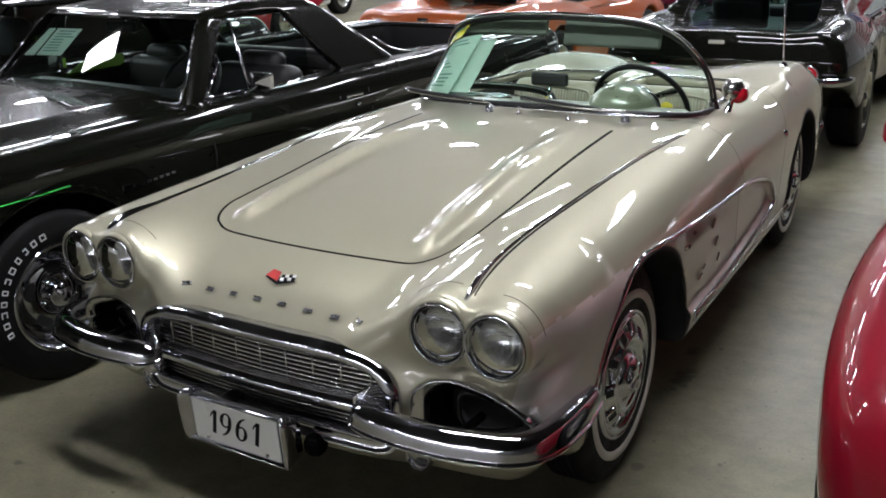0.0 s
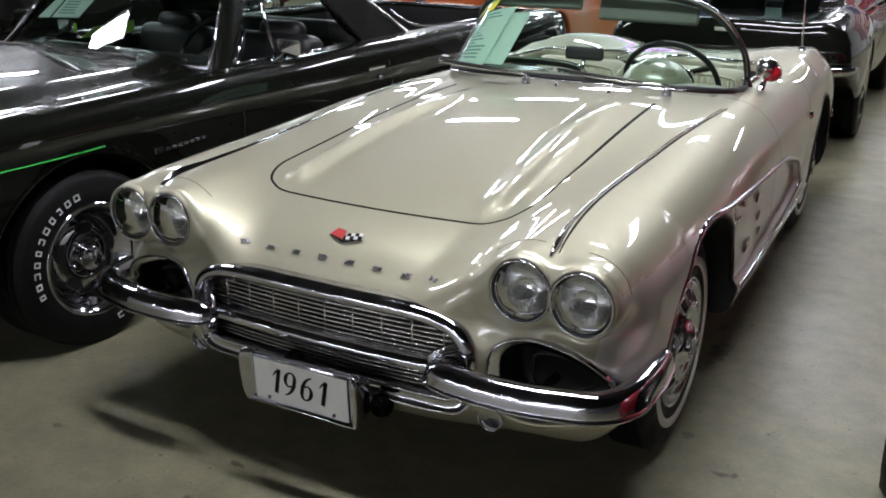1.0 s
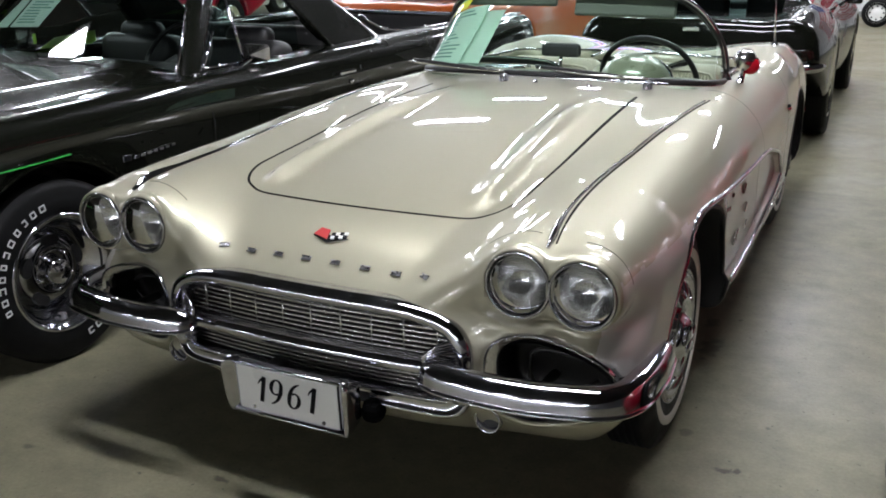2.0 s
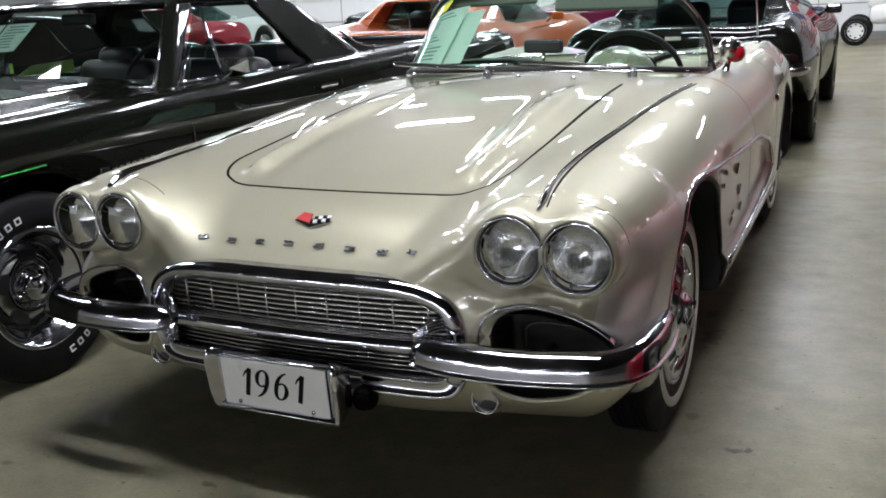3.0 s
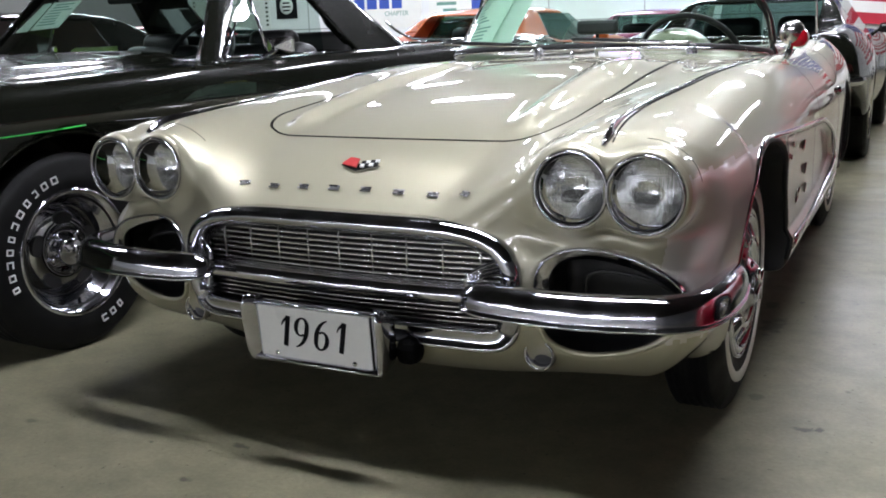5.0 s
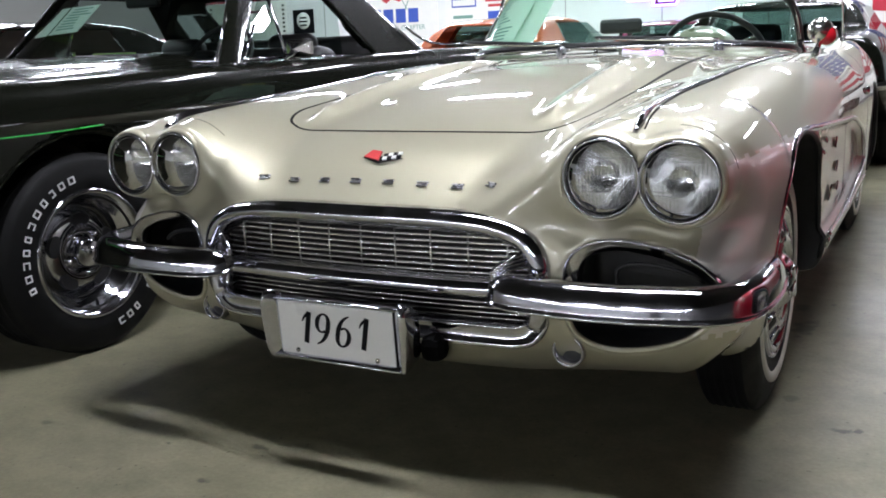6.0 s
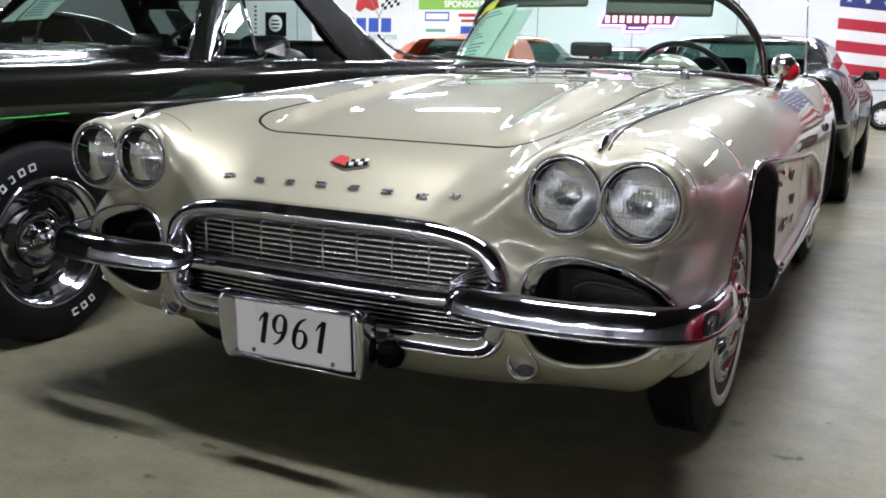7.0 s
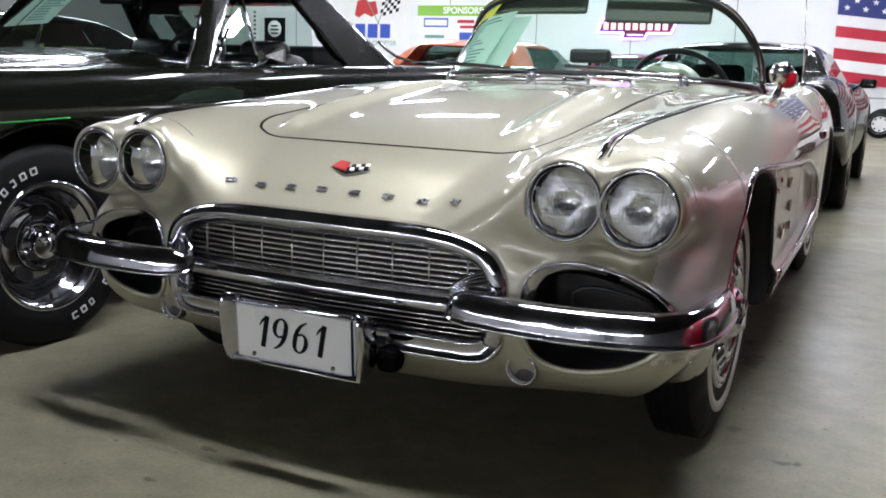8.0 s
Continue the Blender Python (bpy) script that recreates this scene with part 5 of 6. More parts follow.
def el_body(ax, y, z):
    rim = spl(y, (-1.3, -0.9, -0.3, 0.3, 0.9, 1.6, 2.4, 3.6, 3.95), (0.79, 0.85, 0.875, 0.893, 0.905, 0.918, 0.93, 0.935, 0.92))
    hood = spl(y, (-1.3, -0.9, 0.0, 0.6), (0.80, 0.88, 0.935, 0.955)) - 0.05 * ax ** 2
    top = rim + np.where(y < 0.75, (hood - rim) * ease(0.70 - ax, 0.0, 0.2), 0)
    d = smax(z - top, ax - el_side(y, z), 0.07)
    d = smax(d, -1.22 + 0.18 * ax ** 2 - y, 0.10)
    d = smax(d, y - 3.92, 0.08)
    d = smax(d, 0.27 - z, 0.06)
    for wy in (-0.19, 2.676):
        d = smax(d, -smax(np.hypot((y - wy) / 1.04, z - 0.325) - 0.378, 0.50 - ax, 0.03), 0.02)
    cabin = rect2(ax, y - 1.10, 0.64, 0.50, 0.10)
    d = smax(d, -smax(cabin, 0.42 - z, 0.03), 0.025)
    bed = rect2(ax, y - 2.95, 0.64, 0.85, 0.08)
    return smax(d, -smax(bed, 0.55 - z, 0.03), 0.02)


def el_house(ax, y, z):
    tumble = 0.722 - 0.035 * (y - 0.6) - 0.42 * (z - 0.90)
    roof = spl(y, (0.75, 1.1, 1.5, 1.9), (1.245, 1.288, 1.290, 1.26)) - 0.05 * ax ** 2
    screen = (0.585 - 0.13 * (1 - (ax / 0.68) ** 2) + (z - 0.90) * 0.90 - y) * 0.7
    sail = (y - 1.58 + (z - 1.30) * 1.55) * 0.55
    out = smax(smax(z - roof, ax - tumble, 0.06), smax(screen, sail, 0.04), 0.04)
    out = smax(out, 0.86 - z, 0.01)
    inner = smax(smax(z - roof + 0.04, ax - tumble + 0.04, 0.05), smax(screen + 0.03, y - 1.54, 0.03), 0.03)
    d = smax(out, -inner, 0.012)
    rearcut = smax(np.maximum(1.48 - y, ax - tumble + 0.06), z - 1.20, 0.05)
    d = smax(d, -rearcut, 0.015)
    window = np.maximum(np.maximum((0.695 + (z - 0.915) * 0.90) - y, y - (1.675 - (z - 0.90) * 0.95)), np.maximum(z - 1.215, 0.910 - z))
    d = smax(d, -smax(window, 0.42 - ax, 0.01), 0.012)
    front = np.maximum(np.maximum(ax - (0.672 - 0.42 * (z - 0.9)), z - 1.225), np.maximum(0.90 - z, y - 1.05))
    return smax(d, -front, 0.012)


pickup = thing("pickup_car", "glossy black late-sixties pickup coupe with chrome slotted wheels", "car", (EX, 0, 0), -2.5)
v, q = solve_solid(el_body, (0, -1.32, 0.2), (1.03, 4.0, 1.02), 0.019)
solid_parts(pickup, v, q, lambda c: [("wheel_housing", (np.minimum(np.hypot((c[:, 1] + 0.19) / 1.04, c[:, 2] - 0.325), np.hypot((c[:, 1] - 2.676) / 1.04, c[:, 2] - 0.325)) < 0.374)), ("cabin_tub", (np.abs(c[:, 0]) < 0.65) & (c[:, 1] > 0.59) & (c[:, 1] < 1.61) & (c[:, 2] < 0.87)), ("load_bed", (np.abs(c[:, 0]) < 0.645) & (c[:, 1] > 2.09) & (c[:, 1] < 3.81) & (c[:, 2] < 0.90))], "body_shell", {
    "body_shell": (M_BLACK, "glossy black body"), "wheel_housing": (M_DARK, "", ((-2, 1.3), (1.3, 9))), "cabin_tub": (M_VINYL_BLACK, ""), "load_bed": (M_VINYL_BLACK, "black lined load bed")}, el_body)
v, q = solve_solid(el_house, (0, 0.2, 0.84), (0.99, 2.75, 1.40), 0.0125)
roof = link("roof", fast_mesh("roof", v, q), M_BLACK, pickup, "black roof with sloping sail panels")
roof.data.normals_split_custom_set_from_vertices(slope_of(el_house, v).tolist())
for s in (-1, 1):
    for wy in (-0.19, 2.676):
        car_wheel(pickup, s * 0.716, wy, 0.322, s, 0.325, 0.225, "rally")



# glass, trim and fittings of the pickup
def glass_sheet(name, corners, mat, parent, label="", bulge=(0, 0, 0), n=10):
    """A thin curved pane between four corners (low left, low right, high right, high left)."""
    a, b, c, d = (np.array(p, float) for p in corners)
    verts, faces = [], []
    for j in range(n + 1):
        for i in range(n + 1):
            u, w = i / n, j / n
            p = (a * (1 - u) + b * u) * (1 - w) + (d * (1 - u) + c * u) * w
            verts.append(p + np.array(bulge) * (1 - (2 * u - 1) ** 2))
    for j in range(n):
        for i in range(n):
            k = j * (n + 1) + i
            faces.append((k, k + 1, k + n + 2, k + n + 1))
    ob = link(name, grid_mesh(name, verts, faces), mat, parent, label)
    ob.visible_shadow = False
    return ob


glass_sheet("windshield", [(-0.672, 0.580, 0.90), (0.672, 0.580, 0.90), (0.535, 0.875, 1.228), (-0.535, 0.875, 1.228)], M_GLASS_SIDE, pickup, "curved clear windshield", (0, -0.125, 0))
glass_sheet("rear_window", [(-0.575, 1.53, 0.90), (0.575, 1.53, 0.90), (0.565, 1.50, 1.205), (-0.565, 1.50, 1.205)], M_GLASS_SIDE, pickup, "upright rear window")
for s in (-1, 1):
    glass_sheet("vent_window", [(s * 0.700, 0.71, 0.912), (s * 0.698, 0.965, 0.912), (s * 0.585, 0.985, 1.205), (s * 0.585, 0.965, 1.205)], M_GLASS_SIDE, pickup, "small triangular vent window")
    tube("vent_post", [(s * 0.712, 0.965, 0.90), (s * 0.650, 0.978, 1.06), (s * 0.592, 0.985, 1.21)], 0.006, M_CHROME, pickup, "chrome vent window post", rx=0.008)
    tube("vent_frame", [(s * 0.708, 0.70, 0.914), (s * 0.708, 0.82, 0.914), (s * 0.708, 0.965, 0.914)], 0.006, M_CHROME, pickup)
    tube("vent_frame", [(s * 0.712, 0.705, 0.918), (s * 0.690, 0.765, 0.985), (s * 0.668, 0.825, 1.05)], 0.005, M_CHROME, pickup)
    tube("pillar_trim", [(s * 0.682, 0.572, 0.903), (s * 0.615, 0.715, 1.065), (s * 0.545, 0.862, 1.228)], 0.006, M_CHROME, pickup, "chrome strip along the windshield pillar")
    tube("belt_trim", [(s * 0.716, 1.00, 0.912), (s * 0.705, 1.30, 0.912), (s * 0.694, 1.66, 0.910)], 0.005, M_CHROME, pickup, "chrome strip below the side window")
    tube("drip_rail", curve_through([(s * 0.565, 0.90, 1.232), (s * 0.575, 1.05, 1.245), (s * 0.565, 1.32, 1.240), (s * 0.585, 1.40, 1.20)], 20), 0.007, M_BLACK, pickup)
    tube("bed_trim", curve_through([(s * 0.640, 1.98, 1.045), (s * 0.665, 2.06, 0.99), (s * 0.70, 2.16, 0.955), (s * 0.72, 2.4, 0.945), (s * 0.72, 3.0, 0.942), (s * 0.71, 3.85, 0.935)], 30), 0.007, M_CHROME, pickup, "bright strip on the bed rail")
    tube("door_shut_line", [(s * 0.735, 0.600, 0.90), (s * 0.820, 0.600, 0.84), (s * 0.852, 0.595, 0.72), (s * 0.848, 0.59, 0.55), (s * 0.825, 0.59, 0.36)], 0.003, M_DARK, pickup)
    tube("door_shut_line", [(s * 0.74, 1.66, 0.912), (s * 0.845, 1.66, 0.83), (s * 0.864, 1.67, 0.70), (s * 0.858, 1.67, 0.36)], 0.003, M_DARK, pickup)
    handle = box("door_handle", (s * 0.868, 1.52, 0.815), (0.018, 0.13, 0.022), M_CHROME, pickup, "chrome door handle", 0.007)
    lathe("key_lock", [(0.012, 0.0), (0.010, s * 0.008), (0.0005, s * 0.009)], M_CHROME, pickup, "", 16, "x", (s * 0.860, 1.56, 0.765))
    box("fender_script", (s * 0.843, 0.13, 0.664), (0.006, 0.04, 0.024), M_CHROME, pickup, "chrome script bar on the fender", 0.002)
    for k in range(7):
        box("fender_script", (s * 0.844, 0.175 + k * 0.031, 0.662 + 0.002 * k), (0.006, 0.022, 0.013), M_CHROME, pickup, "", 0.002)
    pts = [(s * 0.846, -0.95, 0.712), (s * 0.848, -0.6, 0.718), (s * 0.849, -0.3, 0.722), (s * 0.850, -0.12, 0.729)]
    v, f = sweep(curve_through(pts, 40), ring(0.0022, 6, 0.0055))
    link("side_stripe", grid_mesh("side_stripe", v, f), M_GREENSTRIPE, pickup, "thin green stripe along the fender")
    mx = s * 0.748
    mv = [(mx, 0.955, 0.945)]
    for yy, k in ((0.995, 1.0), (1.015, 0.97)):
        mv += [(mx + du * k, yy, 0.950 + dz * k) for du, dz in ((-0.065, -0.026), (-0.054, -0.037), (0.054, -0.037), (0.065, -0.026), (0.065, 0.026), (0.054, 0.037), (-0.054, 0.037), (-0.065, 0.026))]
    mf = [(0, 1 + (j + 1) % 8, 1 + j) for j in range(8)] + [(1 + j, 1 + (j + 1) % 8, 9 + (j + 1) % 8, 9 + j) for j in range(8)] + [tuple(range(16, 8, -1))]
    mirror = link("door_mirror", grid_mesh("door_mirror", mv, mf), M_ALU, pickup, "rectangular chrome door mirror with a faceted back", False)
    tube("mirror_stem", curve_through([(s * 0.735, 0.905, 0.902), (s * 0.740, 0.93, 0.912), (s * 0.745, 0.975, 0.930)], 10), 0.008, M_CHROME, mirror)
    box("mirror_foot", (s * 0.738, 0.895, 0.900), (0.028, 0.070, 0.014), M_CHROME, mirror, "", 0.006)
for x in (-0.36, 0.32):
    wiper = tube("wiper", [(x - 0.15, 0.41, 0.93), (x + 0.02, 0.415, 0.938), (x + 0.16, 0.43, 0.932)], 0.005, M_CHROME, pickup, "chrome wiper arm")
    tube("wiper_blade", [(x - 0.28, 0.445, 0.945), (x + 0.10, 0.43, 0.942)], 0.006, M_VINYL_BLACK, wiper)
tube("cowl_trim", curve_through([(-0.69, 0.560, 0.905), (-0.45, 0.49, 0.928), (0, 0.445, 0.940), (0.45, 0.49, 0.928), (0.69, 0.560, 0.905)], 30), 0.006, M_CHROME, pickup)
tube("header_trim", curve_through([(-0.54, 0.862, 1.228), (-0.3, 0.79, 1.236), (0, 0.755, 1.240), (0.3, 0.79, 1.236), (0.54, 0.862, 1.228)], 30), 0.006, M_CHROME, pickup, "chrome strip over the windshield")
for x in (-0.34, 0.34):
    bm = bmesh.new()
    block(bm, (x, 1.38, 0.73), (0.52, 0.16, 0.46), 0.06, Matrix.Rotation(-0.16, 3, "X"), 4)
    block(bm, (x, 1.14, 0.56), (0.52, 0.50, 0.16), 0.05, None, 3)
    block(bm, (x * 1.06, 1.425, 0.965), (0.27, 0.10, 0.11), 0.045, Matrix.Rotation(-0.16, 3, "X"), 4)
    part("seat", bm, M_VINYL_BLACK, pickup, "low-backed black vinyl seat", True)
# added black panel, hides the bright view through the cabin
bm = bmesh.new()
block(bm, (0, 1.68, 0.925), (1.30, 0.09, 0.16), 0.035, None, 3)
part("cabin_dark_panel", bm, M_VINYL_BLACK, pickup, "black panel added behind the seats to keep the cabin dark", True)
bm = bmesh.new()
block(bm, (0, 0.72, 0.85), (1.26, 0.26, 0.13), 0.05, None, 4)
part("dashboard", bm, M_VINYL_BLACK, pickup, "black padded dashboard", True)
wheel = tube("steering_wheel", [(0.33 + 0.18 * math.cos(t), 0.95 + 0.10 * math.sin(t), 0.91 + 0.15 * math.sin(t)) for t in np.linspace(0, 2 * np.pi, 36, endpoint=False)], 0.011, M_VINYL_BLACK, pickup, "thin black steering wheel", True, (0, -0.85, 0.5))
tube("steering_column", [(0.33, 0.95, 0.91), (0.33, 0.75, 0.84)], 0.02, M_VINYL_BLACK, wheel)
box("interior_mirror", (0, 0.86, 1.175), (0.20, 0.03, 0.05), M_VINYL_BLACK, pickup, "", 0.012)


def sheet(name, corners, mat, label, category, lines=0, ink=None):
    """A sheet of paper or card with printed bars."""
    base = thing(name, label, category)
    a, b, c, d = (Vector(p) for p in corners)
    n = (b - a).cross(d - a).normalized() * 0.0012
    bm = bmesh.new()
    front = [bm.verts.new(p + n) for p in (a, b, c, d)]
    back = [bm.verts.new(p - n) for p in (a, b, c, d)]
    bm.faces.new(front)
    bm.faces.new(back[::-1])
    for i in range(4):
        bm.faces.new((front[i], back[i], back[(i + 1) % 4], front[(i + 1) % 4]))
    part("page", bm, mat, base)
    rng = random.Random(len(name) + lines)
    for k in range(lines):
        v0 = 0.92 - 0.84 * k / lines
        v1 = v0 - 0.38 / lines
        u0, u1 = 0.10 + 0.1 * rng.random(), 0.55 + 0.37 * rng.random()
        bm = bmesh.new()
        for off in (1.6, -1.6):
            pts = [(a.lerp(b, u)).lerp(d.lerp(c, u), w) + n * off for u, w in ((u0, v1), (u1, v1), (u1, v0), (u0, v0))]
            bm.faces.new([bm.verts.new(p) for p in pts])
        part("text_bar", bm, ink or M_PRINT, base)
    return base


sheet("price_sheet", [(-2.446, 0.672, 1.047), (-2.245, 0.656, 1.056), (-2.190, 0.755, 1.170), (-2.385, 0.772, 1.166)], M_PAPER_GREEN, "pale green printed sheet behind the pickup's windshield", "paper", 8)
sheet("spare_sheet", [(-2.560, 0.690, 1.040), (-2.472, 0.680, 1.045), (-2.400, 0.772, 1.166), (-2.460, 0.780, 1.163)], M_PAPER_GREEN, "narrow pale green sheet behind the pickup's windshield", "paper", 0)
sheet("lime_card", [(-2.508, 0.880, 0.925), (-2.680, 1.400, 0.900), (-2.680, 1.400, 0.965), (-2.560, 1.02, 0.965)], M_LIME, "lime green card leaning on the pickup's black seat", "card", 0)

# raised white lettering of the pickup's tyres: plain blocks
for s in (-1, 1):
    for wy in (-0.19, 2.676):
        for start, step, count in ((196, -9.2, 11), (4, -8.0, 6), (-56, -8.5, 3)):
            for k in range(count):
                t = math.radians(start + step * k) if s > 0 else math.radians(180 - start - step * k)
                bm = bmesh.new()
                w = (0.007, 0.009, 0.010, 0.008)[k % 4]
                for dy, dz, sy, sz in ((-w, 0, 0.0042, 0.022), (w, 0, 0.0042, 0.022), (0, 0.0095, 2 * w, 0.0038), (0, -0.0095, 2 * w, 0.0038))[k % 3 == 2:]:
                    block(bm, (0, dy, dz), (0.003, sy, sz))
                m = Matrix.Translation((s * (0.716 + 0.1195), wy + 0.252 * math.cos(t), 0.322 + 0.252 * math.sin(t))) @ Matrix.Rotation(t - math.pi / 2, 4, "X")
                bmesh.ops.transform(bm, matrix=m, verts=bm.verts)
                part("tyre_letter", bm, M_LETTER, pickup)


# ---- other cars of the hall ----
def cp_body(ax, y, z):
    """A low fastback coupe with swelling fenders; y runs forward from its tail."""
    mid = spl(y, (0, 0.25, 0.9, 1.5, 2.6, 3.2, 4.2, 4.6), (0.895, 0.900, 0.88, 0.87, 0.86, 0.82, 0.70, 0.55))
    fend = spl(y, (0, 0.3, 1.0, 1.6, 2.2, 2.9, 3.5, 4.1, 4.6), (0.885, 0.915, 0.955, 0.91, 0.85, 0.86, 0.90, 0.80, 0.58)) - 1.4 * (ax - 0.66) ** 2
    top = smax(mid - 0.05 * ax ** 2, fend, 0.06)
    side = spl(y, (0, 0.3, 1.05, 1.8, 2.3, 2.9, 3.5, 4.2, 4.6), (0.80, 0.845, 0.875, 0.82, 0.775, 0.82, 0.865, 0.81, 0.70)) - 0.9 * np.maximum(z - 0.60, 0) ** 2 - 0.6 * np.maximum(0.55 - z, 0) ** 2
    d = smax(z - top, ax - side, 0.12)
    d = smax(d, 0.02 + 0.10 * ax ** 2 + 0.9 * np.maximum(0.6 - z, 0) ** 2 + 0.25 * np.maximum(z - 0.72, 0) - y, 0.07)
    d = smax(d, y - 4.55 + 0.35 * ax ** 2, 0.14)
    d = smax(d, 0.22 - z, 0.06)
    d = smax(d, (0.64 - 0.44 * y - z) * 0.9, 0.05)
    for wy in (1.10, 3.58):
        d = smax(d, -smax(np.hypot(y - wy, z - 0.34) - 0.375, 0.55 - ax, 0.03), 0.02)
    tub = rect2(ax, y - 2.15, 0.60, 0.55, 0.1)
    return smax(d, -smax(tub, 0.42 - z, 0.03), 0.02)


def cp_house(ax, y, z):
    tumble = 0.74 - 0.62 * (z - 0.82)
    roof = spl(y, (1.2, 1.6, 2.1, 2.5), (1.17, 1.205, 1.21, 1.18)) - 0.09 * ax ** 2
    screen = (y - (3.05 - 0.35 * ax ** 2) + (z - 0.82) * 1.7) * 0.5
    sail = (0.75 + (z - 0.85) * 1.75 - y) * 0.5
    out = smax(smax(z - roof, ax - tumble, 0.08), smax(screen, sail, 0.03), 0.05)
    out = smax(out, 0.80 - z, 0.01)
    inner = smax(smax(z - roof + 0.04, ax - tumble + 0.05, 0.06), smax(screen + 0.025, sail + 0.02, 0.03), 0.03)
    d = smax(out, -inner, 0.012)
    rear = smax(np.maximum(y - 1.45, ax - 0.47), z - 1.13, 0.03)
    d = smax(d, -rear, 0.015)
    window = np.maximum(np.maximum((y - (2.95 - (z - 0.84) * 1.65)), (1.52 + (z - 0.85) * 0.35) - y), np.maximum(z - 1.14, 0.87 - z))
    d = smax(d, -smax(window, 0.42 - ax, 0.01), 0.012)
    front = np.maximum(np.maximum(ax - (0.66 - 0.6 * (z - 0.82)), z - 1.14), np.maximum(0.84 - z, 2.2 - y))
    return smax(d, -front, 0.012)


CP_BODY = fast_mesh("coupe_body", *solve_solid(cp_body, (0, -0.1, 0.16), (0.95, 4.65, 1.0), 0.022))
CP_HOUSE = fast_mesh("coupe_house", *solve_solid(cp_house, (0, 0.5, 0.78), (0.80, 3.2, 1.26), 0.015))


def coupe(at, turn, paint, label):
    car = thing("sports_coupe", label, "car", at, turn)
    link("body_shell", CP_BODY.copy(), paint, car)
    link("roof", CP_HOUSE.copy(), paint, car)
    for s in (-1, 1):
        car_wheel(car, s * 0.735, 1.10, 0.335, s, 0.338, 0.22, "plain")
        car_wheel(car, s * 0.735, 3.58, 0.335, s, 0.338, 0.22, "plain")
        for k in (0.42, 0.60):
            lathe("tail_lamp", [(0.060, 0.03), (0.066, 0.0), (0.060, -0.010), (0.052, -0.008)], M_CHROME, car, "", 24, "y", (s * k, 0.055, 0.64))
            lathe("tail_lens", [(0.053, -0.006), (0.035, -0.018), (0.0005, -0.024)], M_REDGLASS, car, "round red tail lens", 24, "y", (s * k, 0.055, 0.64))
        tube("rear_bumper", curve_through([(s * 0.30, -0.01, 0.60), (s * 0.60, 0.0, 0.60), (s * 0.78, 0.06, 0.60), (s * 0.855, 0.22, 0.605)], 20), 0.028, M_CHROME, car, "slim chrome rear bumper", sizes=np.interp(np.linspace(0, 1, 20), (0, 0.1, 0.9, 1), (0.4, 1, 1, 0.5)), rx=0.02)
        seat = box("seat", (s * 0.30, 1.95, 0.72), (0.46, 0.16, 0.62), M_VINYL_BLACK, car, "black high-backed seat", 0.06, Matrix.Rotation(0.25, 3, "X"), True)
        glass_sheet("side_window", [(s * 0.70, 1.55, 0.87), (s * 0.70, 2.92, 0.87), (s * 0.55, 2.45, 1.14), (s * 0.55, 1.62, 1.14)], M_GLASS_DARK, car, "tinted side window")
        mirror = box("door_mirror", (s * 0.86, 2.62, 0.905), (0.13, 0.05, 0.08), paint, car, "body-coloured door mirror", 0.02)
        tube("mirror_stem", [(s * 0.80, 2.62, 0.90), (s * 0.74, 2.60, 0.85)], 0.014, paint, mirror)
    box("tail_badge", (0.0, 0.022, 0.835), (0.11, 0.012, 0.030), M_CHROME, car, "small chrome tail badge", 0.004)
    glass_sheet("rear_window", [(-0.52, 1.20, 0.87), (0.52, 1.20, 0.87), (0.45, 1.44, 1.14), (-0.45, 1.44, 1.14)], M_GLASS_DARK, car, "dark tinted rear window")
    glass_sheet("windshield", [(-0.62, 2.90, 0.84), (0.62, 2.90, 0.84), (0.48, 2.42, 1.15), (-0.48, 2.42, 1.15)], M_GLASS_DARK, car, "tinted windshield", (0, 0.12, 0))
    bm = bmesh.new()
    block(bm, (0, 2.72, 0.80), (1.10, 0.30, 0.14), 0.05, None, 3)
    part("dashboard", bm, M_VINYL_BLACK, car, "", True)
    bm = bmesh.new()
    block(bm, (0, 1.35, 0.70), (1.06, 0.40, 0.22), 0.04, None, 3)
    part("rear_shelf", bm, M_VINYL_BLACK, car, "", True)
    return car


coupe((-0.10, 4.12, 0), 0.6, M_BLACK, "glossy black fastback coupe with its tail towards the roadster")
coupe((-2.9, 4.9, 0), 0.0, M_ORANGE, "burnt orange fastback coupe parked in the second row")
coupe((-2.6, 9.9, 0), 0.0, M_PURPLE, "dark magenta fastback coupe parked in the third row")
coupe((-8.6, 10.0, 0), 180.0, M_RED, "bright red fastback coupe parked in the second row")
coupe((2.215, 3.78, 0), 180.0, M_RED, "glossy red fastback coupe parked beside the roadster")
coupe((-6.1, 11.0, 0), 0.0, M_BLACK, "black fastback coupe parked in the third row")
coupe((-11.2, 10.2, 0), 0.0, M_WHITE, "white fastback coupe parked in the third row")



coupe((-4.75, 4.25, 0), 180.0, M_BLACK, "black fastback coupe parked beside the pickup")
# ---- far wall: flag, banners, neon sign; and the golf cart ----
WY = Y_FAR - 0.02


